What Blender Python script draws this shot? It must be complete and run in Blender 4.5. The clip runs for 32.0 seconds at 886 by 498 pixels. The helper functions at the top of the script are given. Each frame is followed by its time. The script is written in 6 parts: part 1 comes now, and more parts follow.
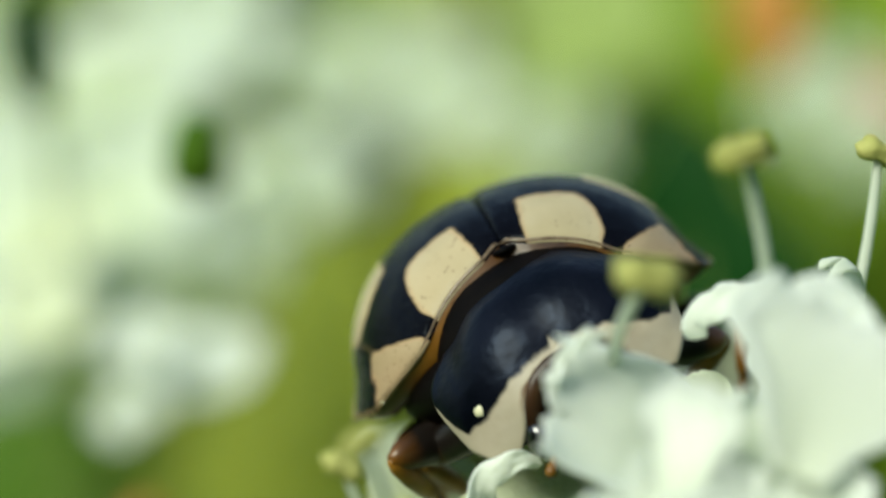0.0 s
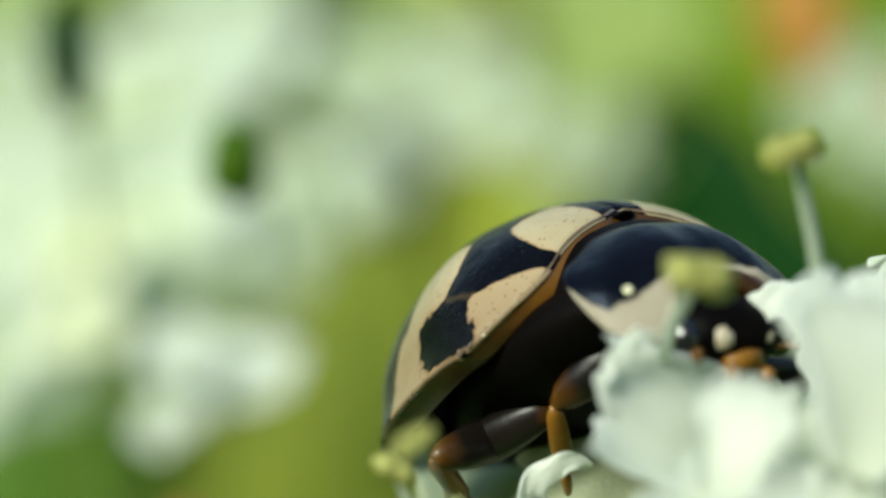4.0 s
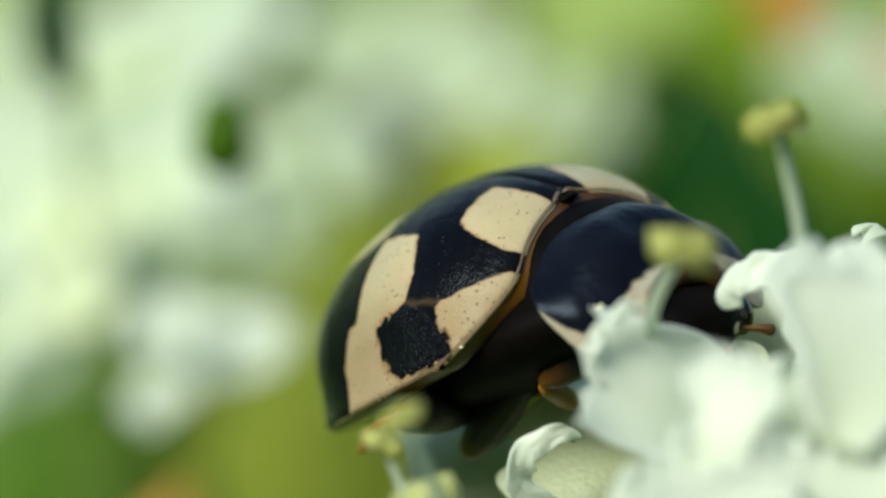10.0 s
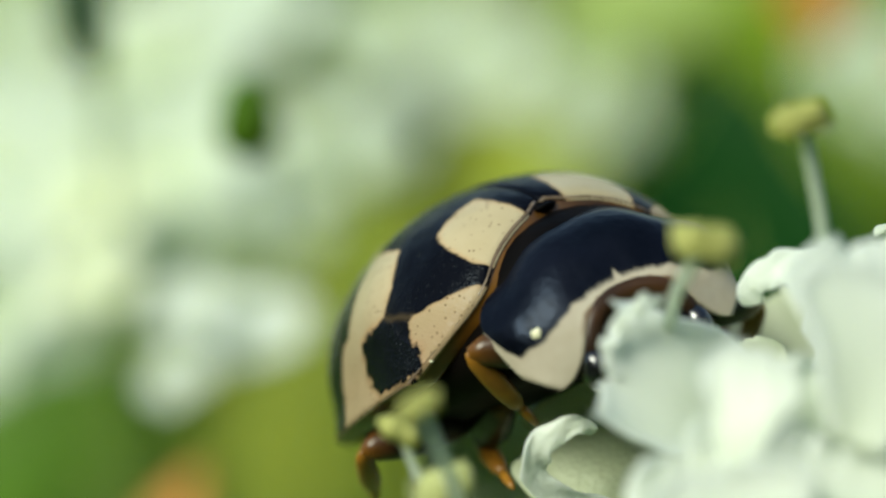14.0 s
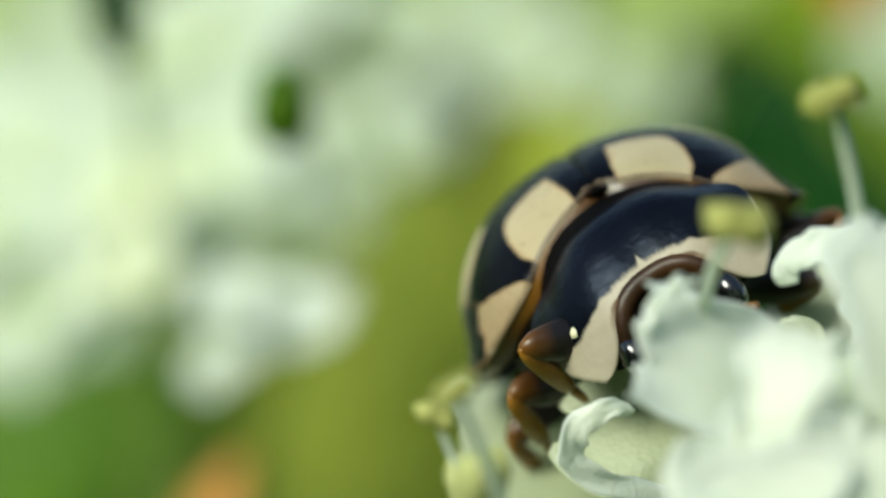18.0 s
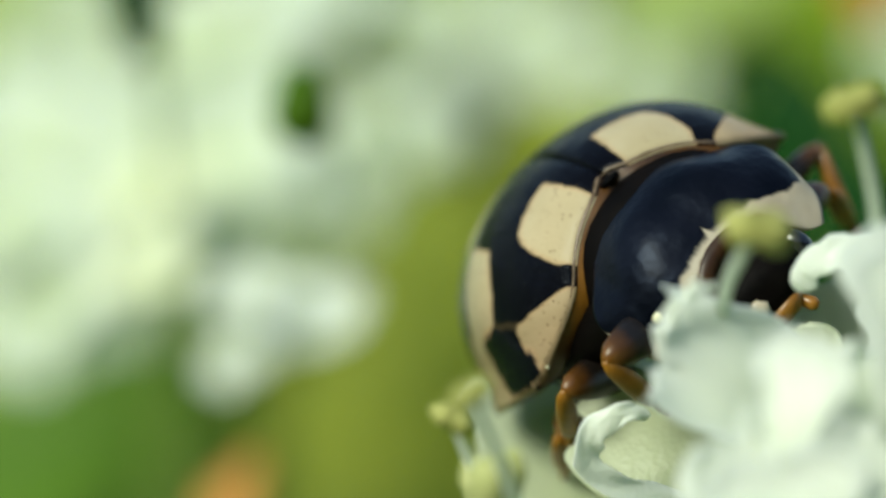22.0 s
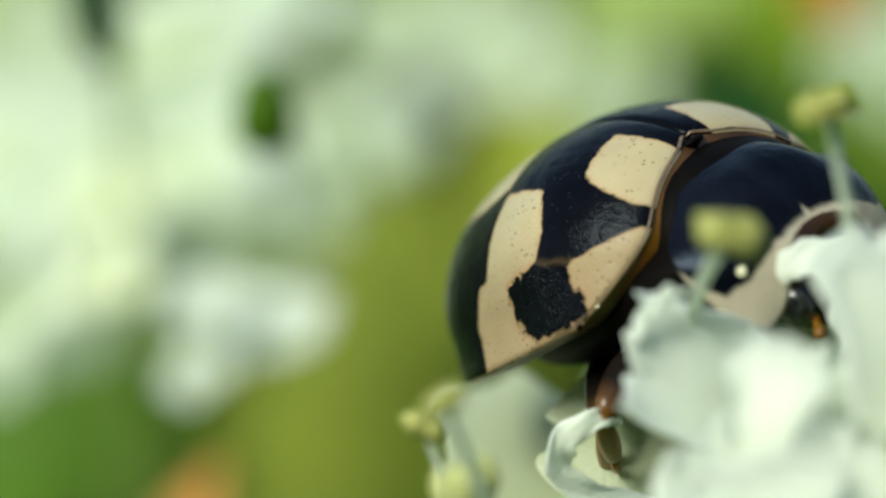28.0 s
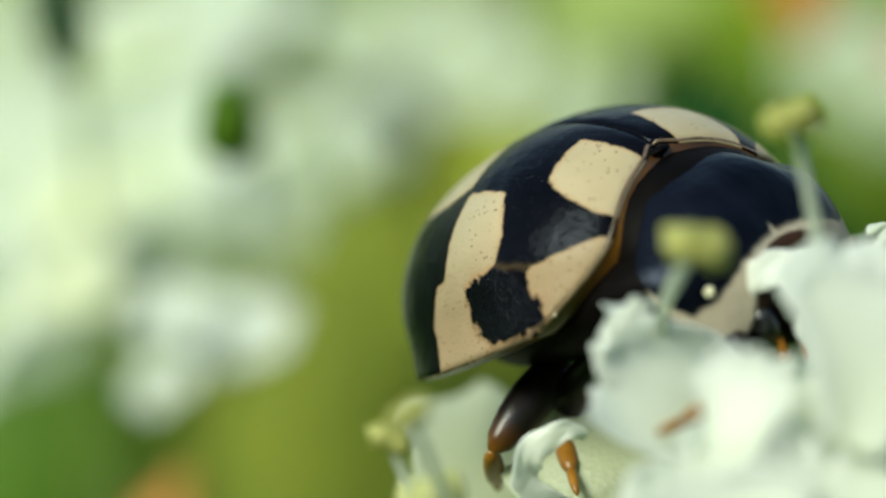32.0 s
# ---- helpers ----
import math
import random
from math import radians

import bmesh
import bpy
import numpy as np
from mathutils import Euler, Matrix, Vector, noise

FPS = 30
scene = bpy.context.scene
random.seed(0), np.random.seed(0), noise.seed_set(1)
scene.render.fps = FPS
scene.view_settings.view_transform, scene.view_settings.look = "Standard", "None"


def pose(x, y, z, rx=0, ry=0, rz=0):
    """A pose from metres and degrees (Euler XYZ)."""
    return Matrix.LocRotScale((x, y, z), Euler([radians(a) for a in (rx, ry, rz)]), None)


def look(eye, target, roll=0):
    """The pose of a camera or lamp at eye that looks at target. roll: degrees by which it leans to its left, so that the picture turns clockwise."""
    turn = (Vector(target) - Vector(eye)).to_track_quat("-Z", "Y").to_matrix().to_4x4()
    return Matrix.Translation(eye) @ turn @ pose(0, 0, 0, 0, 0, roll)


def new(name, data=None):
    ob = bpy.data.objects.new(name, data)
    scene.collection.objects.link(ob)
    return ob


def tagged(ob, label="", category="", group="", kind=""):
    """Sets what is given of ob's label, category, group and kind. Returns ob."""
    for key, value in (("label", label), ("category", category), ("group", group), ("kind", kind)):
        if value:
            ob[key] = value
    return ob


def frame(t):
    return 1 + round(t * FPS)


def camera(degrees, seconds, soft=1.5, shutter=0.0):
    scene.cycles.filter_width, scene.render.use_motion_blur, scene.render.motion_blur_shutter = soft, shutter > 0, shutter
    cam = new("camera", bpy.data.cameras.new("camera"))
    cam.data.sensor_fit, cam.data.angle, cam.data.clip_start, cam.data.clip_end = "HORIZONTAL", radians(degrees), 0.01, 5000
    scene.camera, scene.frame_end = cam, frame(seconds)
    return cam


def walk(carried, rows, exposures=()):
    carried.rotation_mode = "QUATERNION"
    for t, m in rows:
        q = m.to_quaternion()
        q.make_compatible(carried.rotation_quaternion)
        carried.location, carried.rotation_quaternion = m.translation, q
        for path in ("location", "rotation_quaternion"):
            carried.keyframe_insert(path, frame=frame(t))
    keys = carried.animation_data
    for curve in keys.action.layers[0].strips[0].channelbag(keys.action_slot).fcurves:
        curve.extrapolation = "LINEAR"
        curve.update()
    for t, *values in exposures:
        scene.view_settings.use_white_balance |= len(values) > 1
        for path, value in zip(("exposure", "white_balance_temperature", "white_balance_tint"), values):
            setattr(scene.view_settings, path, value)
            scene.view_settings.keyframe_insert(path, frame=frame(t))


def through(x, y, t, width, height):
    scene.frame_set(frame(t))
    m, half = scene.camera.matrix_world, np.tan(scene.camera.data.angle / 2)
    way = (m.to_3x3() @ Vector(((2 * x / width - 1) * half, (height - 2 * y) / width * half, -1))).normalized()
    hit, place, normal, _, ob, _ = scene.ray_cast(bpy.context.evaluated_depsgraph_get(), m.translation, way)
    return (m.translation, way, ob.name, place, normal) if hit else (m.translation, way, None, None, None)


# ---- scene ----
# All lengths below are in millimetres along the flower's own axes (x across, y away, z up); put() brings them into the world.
MM = 0.001
BASE = pose(0, 0, 0.62, -20, 0, 0)


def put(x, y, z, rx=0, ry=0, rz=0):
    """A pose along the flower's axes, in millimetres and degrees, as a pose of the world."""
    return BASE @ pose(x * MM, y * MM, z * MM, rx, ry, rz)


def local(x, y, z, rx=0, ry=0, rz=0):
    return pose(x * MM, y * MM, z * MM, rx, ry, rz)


# camera: a close-up lens with a shallow depth of field
cam = camera(22.0, 32.0, soft=2.4)
cam.data.dof.use_dof = True
cam.data.dof.focus_distance = 24.1 * MM
cam.data.dof.aperture_fstop = 64
walk(cam, [
    (0, put(0.109, 0.027, -0.005, 91.237, -0.429, -2.208)),
    (0.5, put(0.102, 0.027, -0.030, 91.097, -0.629, -1.705)),
    (1, put(0.078, 0.027, -0.065, 91.062, -0.765, -1.589)),
    (1.5, put(0.039, 0.031, -0.102, 91.110, -0.747, -1.292)),
    (2, put(0.015, 0.032, -0.105, 91.306, -0.535, -1.195)),
    (2.5, put(0.014, 0.031, -0.077, 91.579, -0.223, -1.576)),
    (4.5, put(-0.136, 0.052, -0.096, 91.414, 0.238, -1.389)),
    (5, put(-0.133, 0.046, -0.061, 91.026, 0.383, -1.224)),
    (5.5, put(-0.115, 0.017, -0.027, 90.764, 0.572, -1.074)),
    (6, put(-0.087, -0.022, -0.008, 90.626, 0.787, -0.849)),
    (6.5, put(-0.068, -0.046, -0.003, 90.571, 1.046, -1.134)),
    (7, put(-0.072, -0.043, -0.016, 90.694, 1.286, -1.355)),
    (7.5, put(-0.083, -0.033, -0.034, 90.684, 1.371, -1.398)),
    (8, put(-0.081, -0.037, -0.031, 90.582, 1.301, -1.506)),
    (8.5, put(-0.079, -0.048, -0.013, 90.565, 1.214, -1.571)),
    (9, put(-0.085, -0.053, 0.002, 90.470, 1.199, -1.545)),
    (9.5, put(-0.079, -0.054, 0.005, 90.579, 1.215, -1.705)),
    (10, put(-0.054, -0.056, 0.010, 90.619, 1.052, -1.723)),
    (10.5, put(-0.036, -0.065, 0.019, 90.587, 0.581, -1.747)),
    (11, put(-0.042, -0.075, 0.021, 90.456, -0.046, -1.483)),
    (11.5, put(-0.059, -0.076, 0.015, 90.447, -0.459, -1.362)),
    (12, put(-0.068, -0.067, 0.011, 90.498, -0.510, -1.424)),
    (12.5, put(-0.063, -0.064, 0.015, 90.510, -0.460, -1.529)),
    (13, put(-0.054, -0.066, 0.019, 90.442, -0.545, -1.444)),
    (13.5, put(-0.053, -0.061, 0.013, 90.389, -0.639, -1.217)),
    (14, put(-0.052, -0.061, 0.001, 90.345, -0.563, -1.193)),
    (14.5, put(-0.041, -0.073, -0.007, 90.307, -0.394, -1.200)),
    (16.5, put(0.044, -0.062, 0.004, 89.965, 0.575, -0.645)),
    (17, put(0.037, -0.035, -0.008, 90.057, 0.618, -0.679)),
    (17.5, put(0.035, -0.011, -0.012, 89.969, 0.532, -0.283)),
    (18, put(0.038, -0.005, -0.010, 89.981, 0.373, -0.126)),
    (18.5, put(0.037, -0.006, -0.010, 89.928, 0.229, -0.088)),
    (19, put(0.022, -0.004, -0.014, 89.938, 0.111, -0.130)),
    (19.5, put(0.004, -0.006, -0.013, 89.955, -0.029, -0.135)),
    (20, put(0.001, -0.011, -0.002, 89.979, -0.202, 0.020)),
    (20.5, put(0.015, -0.003, 0.015, 89.872, -0.344, 0.242)),
    (21, put(0.030, 0.005, 0.026, 89.838, -0.398, 0.178)),
    (21.5, put(0.036, 0.002, 0.029, 89.951, -0.374, 0.163)),
    (22, put(0.035, 0.003, 0.026, 89.942, -0.304, 0.317)),
    (22.5, put(0.035, 0.020, 0.024, 89.895, -0.136, 0.417)),
    (23, put(0.041, 0.040, 0.036, 89.875, 0.147, 0.214)),
    (23.5, put(0.044, 0.058, 0.057, 89.964, 0.388, -0.141)),
    (24, put(0.039, 0.083, 0.065, 89.957, 0.469, -0.052)),
    (24.5, put(0.028, 0.107, 0.059, 89.949, 0.490, -0.098)),
    (25, put(0.009, 0.117, 0.047, 89.959, 0.576, -0.134)),
    (25.5, put(-0.014, 0.121, 0.033, 90.131, 0.715, -0.531)),
    (27.5, put(-0.143, 0.132, -0.024, 90.127, -0.031, -0.931)),
    (28, put(-0.106, 0.152, 0.011, 90.146, 0.053, -0.791)),
    (28.5, put(-0.090, 0.130, 0.043, 90.083, 0.147, -0.815)),
    (29, put(-0.093, 0.091, 0.057, 90.194, 0.184, -0.971)),
    (29.5, put(-0.106, 0.072, 0.052, 90.199, 0.106, -0.989)),
    (30, put(-0.127, 0.070, 0.033, 90.256, -0.038, -1.003)),
    (30.5, put(-0.151, 0.074, 0.011, 90.313, -0.151, -1.070)),
    (31, put(-0.156, 0.097, 0.008, 90.379, -0.144, -1.410)),
    (31.5, put(-0.132, 0.168, 0.029, 90.398, -0.026, -1.554)),
    (32, put(-0.096, 0.272, 0.055, 90.326, 0.095, -1.633)),
])

# world: open sky and a softened sun
world = bpy.data.worlds.new("sky")
scene.world = world
world.use_nodes = True
wn = world.node_tree.nodes
sky = wn.new("ShaderNodeTexSky")
sky.sky_type = "NISHITA"
sky.sun_disc = False
sky.sun_elevation = radians(58)
sky.sun_rotation = radians(-150)
wn["Background"].inputs["Strength"].default_value = 0.145
world.node_tree.links.new(sky.outputs[0], wn["Background"].inputs["Color"])
sun = new("sun", bpy.data.lights.new("sun", "SUN"))
sun.data.energy = 3.6
sun.data.angle = radians(26)
sun.data.color = (1.0, 0.99, 0.885)
SUN_FROM = Vector((-0.75, -0.55, 0.95))
sun.matrix_world = look(SUN_FROM, (0, 0, 0))
scene.view_settings.exposure = 0.28
scene.view_settings.use_white_balance = True
scene.view_settings.white_balance_temperature = 6700
scene.view_settings.white_balance_tint = -2


# ---- materials ----
class Mat:
    """A node material with short-hand for the nodes used here."""

    def __init__(self, name):
        self.m = bpy.data.materials.new(name)
        self.m.use_nodes = True
        self.t = self.m.node_tree
        self.n = self.t.nodes
        self.b = self.n["Principled BSDF"]

    def link(self, a, b):
        self.t.links.new(a, b)

    def math(self, op, a, b=0.0, c=None):
        n = self.n.new("ShaderNodeMath")
        n.operation = op
        for i, v in enumerate((a, b, c)):
            if v is None:
                continue
            if isinstance(v, (int, float)):
                n.inputs[i].default_value = v
            else:
                self.link(v, n.inputs[i])
        return n.outputs[0]

    def coord(self, kind="Object"):
        n = self.n.new("ShaderNodeTexCoord")
        return n.outputs[kind]

    def noise(self, scale, detail=4.0, rough=0.55, vec=None):
        n = self.n.new("ShaderNodeTexNoise")
        n.inputs["Scale"].default_value = scale
        n.inputs["Detail"].default_value = detail
        n.inputs["Roughness"].default_value = rough
        self.link(vec if vec is not None else self.coord(), n.inputs["Vector"])
        return n.outputs["Fac"]

    def voronoi(self, scale, vec=None, feature="F1"):
        n = self.n.new("ShaderNodeTexVoronoi")
        n.feature = feature
        n.inputs["Scale"].default_value = scale
        self.link(vec if vec is not None else self.coord(), n.inputs["Vector"])
        return n.outputs["Distance"]

    def ramp(self, fac, *stops):
        n = self.n.new("ShaderNodeValToRGB")
        while len(n.color_ramp.elements) < len(stops):
            n.color_ramp.elements.new(0.5)
        for e, (p, c) in zip(n.color_ramp.elements, stops):
            e.position = p
            e.color = (*c, 1) if len(c) == 3 else c
        self.link(fac, n.inputs[0])
        return n.outputs[0]

    def mix(self, fac, a, b):
        n = self.n.new("ShaderNodeMix")
        n.data_type = "RGBA"
        for i, v in ((0, fac), (6, a), (7, b)):
            if isinstance(v, (int, float)):
                n.inputs[i].default_value = v
            elif isinstance(v, tuple):
                n.inputs[i].default_value = (*v, 1)
            else:
                self.link(v, n.inputs[i])
        return n.outputs[2]

    def bump(self, height, distance, strength=1.0):
        n = self.n.new("ShaderNodeBump")
        n.inputs["Distance"].default_value = distance
        n.inputs["Strength"].default_value = strength
        self.link(height, n.inputs["Height"])
        self.link(n.outputs[0], self.b.inputs["Normal"])
        return n.outputs[0]

    def set(self, **kw):
        for k, v in kw.items():
            s = self.b.inputs[k.replace("_", " ")]
            if isinstance(v, (int, float)):
                s.default_value = v
            elif isinstance(v, tuple):
                s.default_value = (*v, 1) if len(v) == 3 else v
            else:
                self.link(v, s)
        return self

    def soft_step(self, d, width):
        """1 inside a signed distance, 0 outside."""
        n = self.n.new("ShaderNodeMapRange")
        n.interpolation_type = "SMOOTHSTEP"
        n.inputs["From Min"].default_value = width
        n.inputs["From Max"].default_value = -width
        self.link(d, n.inputs["Value"])
        return n.outputs["Result"]

    def polygon(self, vec, pts, soft=0.1):
        """Signed distance to a convex polygon with rounded corners, corners in turn anticlockwise."""
        d = None
        for (x0, y0), (x1, y1) in zip(pts, pts[1:] + pts[:1]):
            nx, ny = y1 - y0, x0 - x1
            k = math.hypot(nx, ny)
            nx, ny = nx / k, ny / k
            n = self.n.new("ShaderNodeVectorMath")
            n.operation = "DOT_PRODUCT"
            self.link(vec, n.inputs[0])
            n.inputs[1].default_value = (nx, ny, 0)
            h = self.math("SUBTRACT", n.outputs["Value"], nx * x0 + ny * y0)
            d = h if d is None else self.math("SMOOTH_MAX", d, h, soft)
        return d

    def union(self, *ds):
        d = ds[0]
        for e in ds[1:]:
            d = self.math("SMOOTH_MIN", d, e, 0.06)
        return d

    def pattern_coord(self, wobble, scale):
        """The surface coordinates of a shell in millimetres, a little uneven."""
        uv = self.coord("UV")
        a = self.n.new("ShaderNodeVectorMath")
        a.operation = "MULTIPLY_ADD"
        self.link(uv, a.inputs[0])
        a.inputs[1].default_value = (8, 3, 0)
        a.inputs[2].default_value = (-4, 0, 0)
        n = self.n.new("ShaderNodeTexNoise")
        n.inputs["Scale"].default_value = scale
        n.inputs["Detail"].default_value = 6
        n.inputs["Roughness"].default_value = 0.65
        self.link(a.outputs[0], n.inputs["Vector"])
        b = self.n.new("ShaderNodeVectorMath")
        b.operation = "MULTIPLY_ADD"
        self.link(n.outputs["Color"], b.inputs[0])
        b.inputs[1].default_value = (wobble, wobble, 0)
        b.inputs[2].default_value = (-wobble / 2, -wobble / 2, 0)
        c = self.n.new("ShaderNodeVectorMath")
        c.operation = "ADD"
        self.link(a.outputs[0], c.inputs[0])
        self.link(b.outputs[0], c.inputs[1])
        return c.outputs[0]


def elytron_material():
    m = Mat("elytron_shell")
    v = m.pattern_coord(0.10, 8.0)
    front = m.polygon(v, [(0.72, 0.38), (1.60, 0.38), (1.60, 1.62), (1.30, 1.60), (0.72, 1.08)], 0.12)
    side = m.polygon(v, [(0.64, 2.13), (1.33, 1.93), (1.60, 1.90), (1.60, 2.95), (0.90, 2.95), (0.67, 2.46)], 0.05)
    stripe = m.polygon(v, [(-0.36, 1.04), (0.27, 1.16), (0.39, 1.62), (0.30, 1.95), (-0.20, 2.15), (-0.64, 2.04)], 0.10)
    low = m.polygon(v, [(-0.76, 1.93), (-0.30, 1.97), (0.30, 2.20), (0.90, 2.55), (1.00, 2.95), (-0.84, 2.95), (-0.96, 2.65), (-1.01, 2.30)], 0.06)
    square = m.polygon(v, [(-0.22, 2.09), (0.08, 2.01), (0.45, 2.06), (0.71, 2.12), (0.75, 2.46), (0.90, 2.62), (0.60, 2.69), (0.06, 2.63), (-0.22, 2.42)], 0.06)
    square = m.math("ADD", square, m.math("MULTIPLY", m.math("SUBTRACT", m.noise(11000, 2), 0.5), 0.16))
    link = m.polygon(v, [(0.14, 1.90), (0.73, 2.09), (0.73, 2.13), (0.14, 1.94)], 0.03)
    rear = m.polygon(v, [(-1.70, 0.22), (-0.45, 0.30), (-0.41, 0.95), (-1.00, 1.05), (-1.65, 0.98)], 0.12)
    d = m.math("MAXIMUM", m.union(front, side, stripe, low, rear), m.math("MULTIPLY", square, -1.0))
    pale = m.soft_step(d, 0.018)
    edge = m.soft_step(m.math("SUBTRACT", m.math("ABSOLUTE", d), 0.03), 0.03)
    tone = m.noise(900, 3)
    cream = m.ramp(tone, (0.3, (0.36, 0.305, 0.185)), (0.6, (0.43, 0.37, 0.245)), (0.85, (0.49, 0.43, 0.30)))
    cream = m.mix(m.ramp(m.noise(420, 2), (0.45, (0, 0, 0)), (0.75, (0.40, 0.40, 0.40))), cream, (0.46, 0.31, 0.13))
    rust = m.math("MULTIPLY", m.soft_step(m.math("SUBTRACT", square, 0.06), 0.05), m.math("MULTIPLY", m.noise(1800, 2), 0.9))
    warm = m.mix(m.math("MULTIPLY", edge, 0.35), m.mix(rust, cream, (0.34, 0.14, 0.04)), (0.40, 0.20, 0.07))
    uv = m.n.new("ShaderNodeSeparateXYZ")
    m.link(m.coord("UV"), uv.inputs[0])
    # cream browner towards the low edge, with the flank's shade painted in too
    rim = m.n.new("ShaderNodeMapRange")
    rim.inputs["From Min"].default_value = 0.50
    rim.inputs["From Max"].default_value = 0.80
    m.link(uv.outputs[1], rim.inputs["Value"])
    warm = m.mix(m.math("MULTIPLY", rim.outputs[0], 0.75), warm, (0.31, 0.21, 0.12))
    pits = m.voronoi(12500)
    pit = m.n.new("ShaderNodeMapRange")
    pit.inputs["From Min"].default_value = 0.10
    pit.inputs["From Max"].default_value = 0.24
    m.link(pits, pit.inputs["Value"])
    few = m.n.new("ShaderNodeMapRange")
    few.inputs["From Min"].default_value = 0.40
    few.inputs["From Max"].default_value = 0.52
    m.link(m.noise(1500, 2), few.inputs["Value"])
    speck = m.math("MULTIPLY", m.math("SUBTRACT", 1.0, pit.outputs[0]), m.math("MULTIPLY", few.outputs[0], 0.75))
    warm = m.mix(speck, warm, (0.10, 0.06, 0.03))
    black = m.ramp(m.noise(700, 4), (0.35, (0.001, 0.001, 0.002)), (0.75, (0.004, 0.0045, 0.007)))
    seam = m.math("MULTIPLY", m.soft_step(link, 0.05), 0.28)
    black = m.mix(seam, black, (0.22, 0.15, 0.07))
    m.set(Base_Color=m.mix(pale, black, warm))
    coarse = m.math("MULTIPLY_ADD", m.soft_step(square, 0.05), 2.6, 0.6)
    m.set(Roughness=m.math("ADD", m.math("MULTIPLY", m.noise(2500, 4), 0.24), 0.10), Specular_IOR_Level=0.062, Specular_Tint=(0.75, 0.85, 1.0))
    m.set(Coat_Weight=0.0, Coat_Roughness=0.12)
    swell = m.math("ADD", m.math("MULTIPLY", m.noise(600, 3), 5.0), m.math("MULTIPLY", m.noise(2600, 3), 2.6))
    h = m.math("ADD", m.math("MULTIPLY", pit.outputs[0], coarse), m.math("ADD", m.math("MULTIPLY", m.voronoi(30000), m.math("MULTIPLY", coarse, 0.6)), swell))
    m.bump(h, 0.000013, 0.8)
    return m.m


def pronotum_material():
    m = Mat("pronotum_shell")
    v = m.pattern_coord(0.08, 4.0)
    # along: 0 hind edge to 1 front edge; across: degrees from the midline / 60
    dark = m.polygon(v, [(-0.4, -0.6), (0.94, -0.6), (0.925, 0.55), (0.845, 0.98), (0.76, 1.18), (0.64, 1.35), (0.38, 1.50), (0.12, 1.47), (-0.02, 1.37), (-0.4, 1.2)], 0.05)
    spike = m.polygon(v, [(0.835, 0.0), (1.1, -0.20), (1.1, 0.18), (0.94, 0.05)], 0.02)
    d = m.union(m.math("MULTIPLY", dark, -1.0), spike)
    pale = m.soft_step(d, 0.02)
    cream = m.ramp(m.noise(1200, 3), (0.3, (0.34, 0.29, 0.21)), (0.7, (0.45, 0.40, 0.31)))
    black = m.ramp(m.noise(900, 4), (0.35, (0.001, 0.0015, 0.003)), (0.75, (0.005, 0.006, 0.011)))
    along = m.n.new("ShaderNodeSeparateXYZ")
    m.link(v, along.inputs[0])
    lip = m.math("MULTIPLY", m.soft_step(m.math("SUBTRACT", 0.965, along.outputs[0]), 0.012), m.soft_step(m.math("SUBTRACT", along.outputs[1], 0.95), 0.3))
    m.set(Base_Color=m.mix(m.math("MULTIPLY", lip, 0.95), m.mix(pale, black, cream), (0.10, 0.05, 0.02)))
    m.set(Roughness=m.math("ADD", m.math("MULTIPLY", m.noise(1400, 4), 0.25), m.math("MULTIPLY_ADD", pale, 0.22, 0.20)), Specular_IOR_Level=0.11, Specular_Tint=(0.50, 0.65, 1.0))
    m.set(Coat_Weight=0.03, Coat_Roughness=0.2)
    dents = m.math("ADD", m.math("MULTIPLY", m.noise(800, 2), 9.0), m.math("MULTIPLY", m.noise(2800, 3), 1.2))
    m.bump(m.math("ADD", dents, m.math("MULTIPLY", m.voronoi(9000), 0.25)), 0.00002, 0.7)
    return m.m


def chitin(name, lo, hi, rough=0.3, scale=1500, coat=0.3, gloss=0.4):
    m = Mat(name)
    m.set(Base_Color=m.ramp(m.noise(scale, 4), (0.3, lo), (0.72, hi)), Specular_IOR_Level=gloss)
    m.set(Roughness=m.math("ADD", m.math("MULTIPLY", m.noise(scale * 2, 3), 0.25), rough - 0.1))
    m.set(Coat_Weight=coat, Coat_Roughness=0.15)
    m.bump(m.noise(scale * 3, 4), 0.000012, 0.7)
    return m.m


def leg_material():
    """Dark in the middle of the thigh, amber towards both ends, by the limb's own length."""
    m = Mat("leg_chitin")
    s = m.n.new("ShaderNodeSeparateXYZ")
    m.link(m.coord("UV"), s.inputs[0])
    u = m.math("ADD", s.outputs[0], m.math("MULTIPLY", m.math("SUBTRACT", m.noise(2500, 3), 0.5), 0.25))
    c = m.ramp(u, (0.0, (0.10, 0.038, 0.006)), (0.12, (0.012, 0.008, 0.006)), (0.74, (0.008, 0.006, 0.005)), (0.92, (0.06, 0.024, 0.004)), (1.0, (0.13, 0.052, 0.006)))
    m.set(Base_Color=c, Specular_IOR_Level=0.3, Coat_Weight=0.1, Coat_Roughness=0.15)
    m.set(Roughness=m.math("ADD", m.math("MULTIPLY", m.noise(4000, 3), 0.25), 0.22))
    m.bump(m.noise(6000, 4), 0.00001, 0.7)
    return m.m


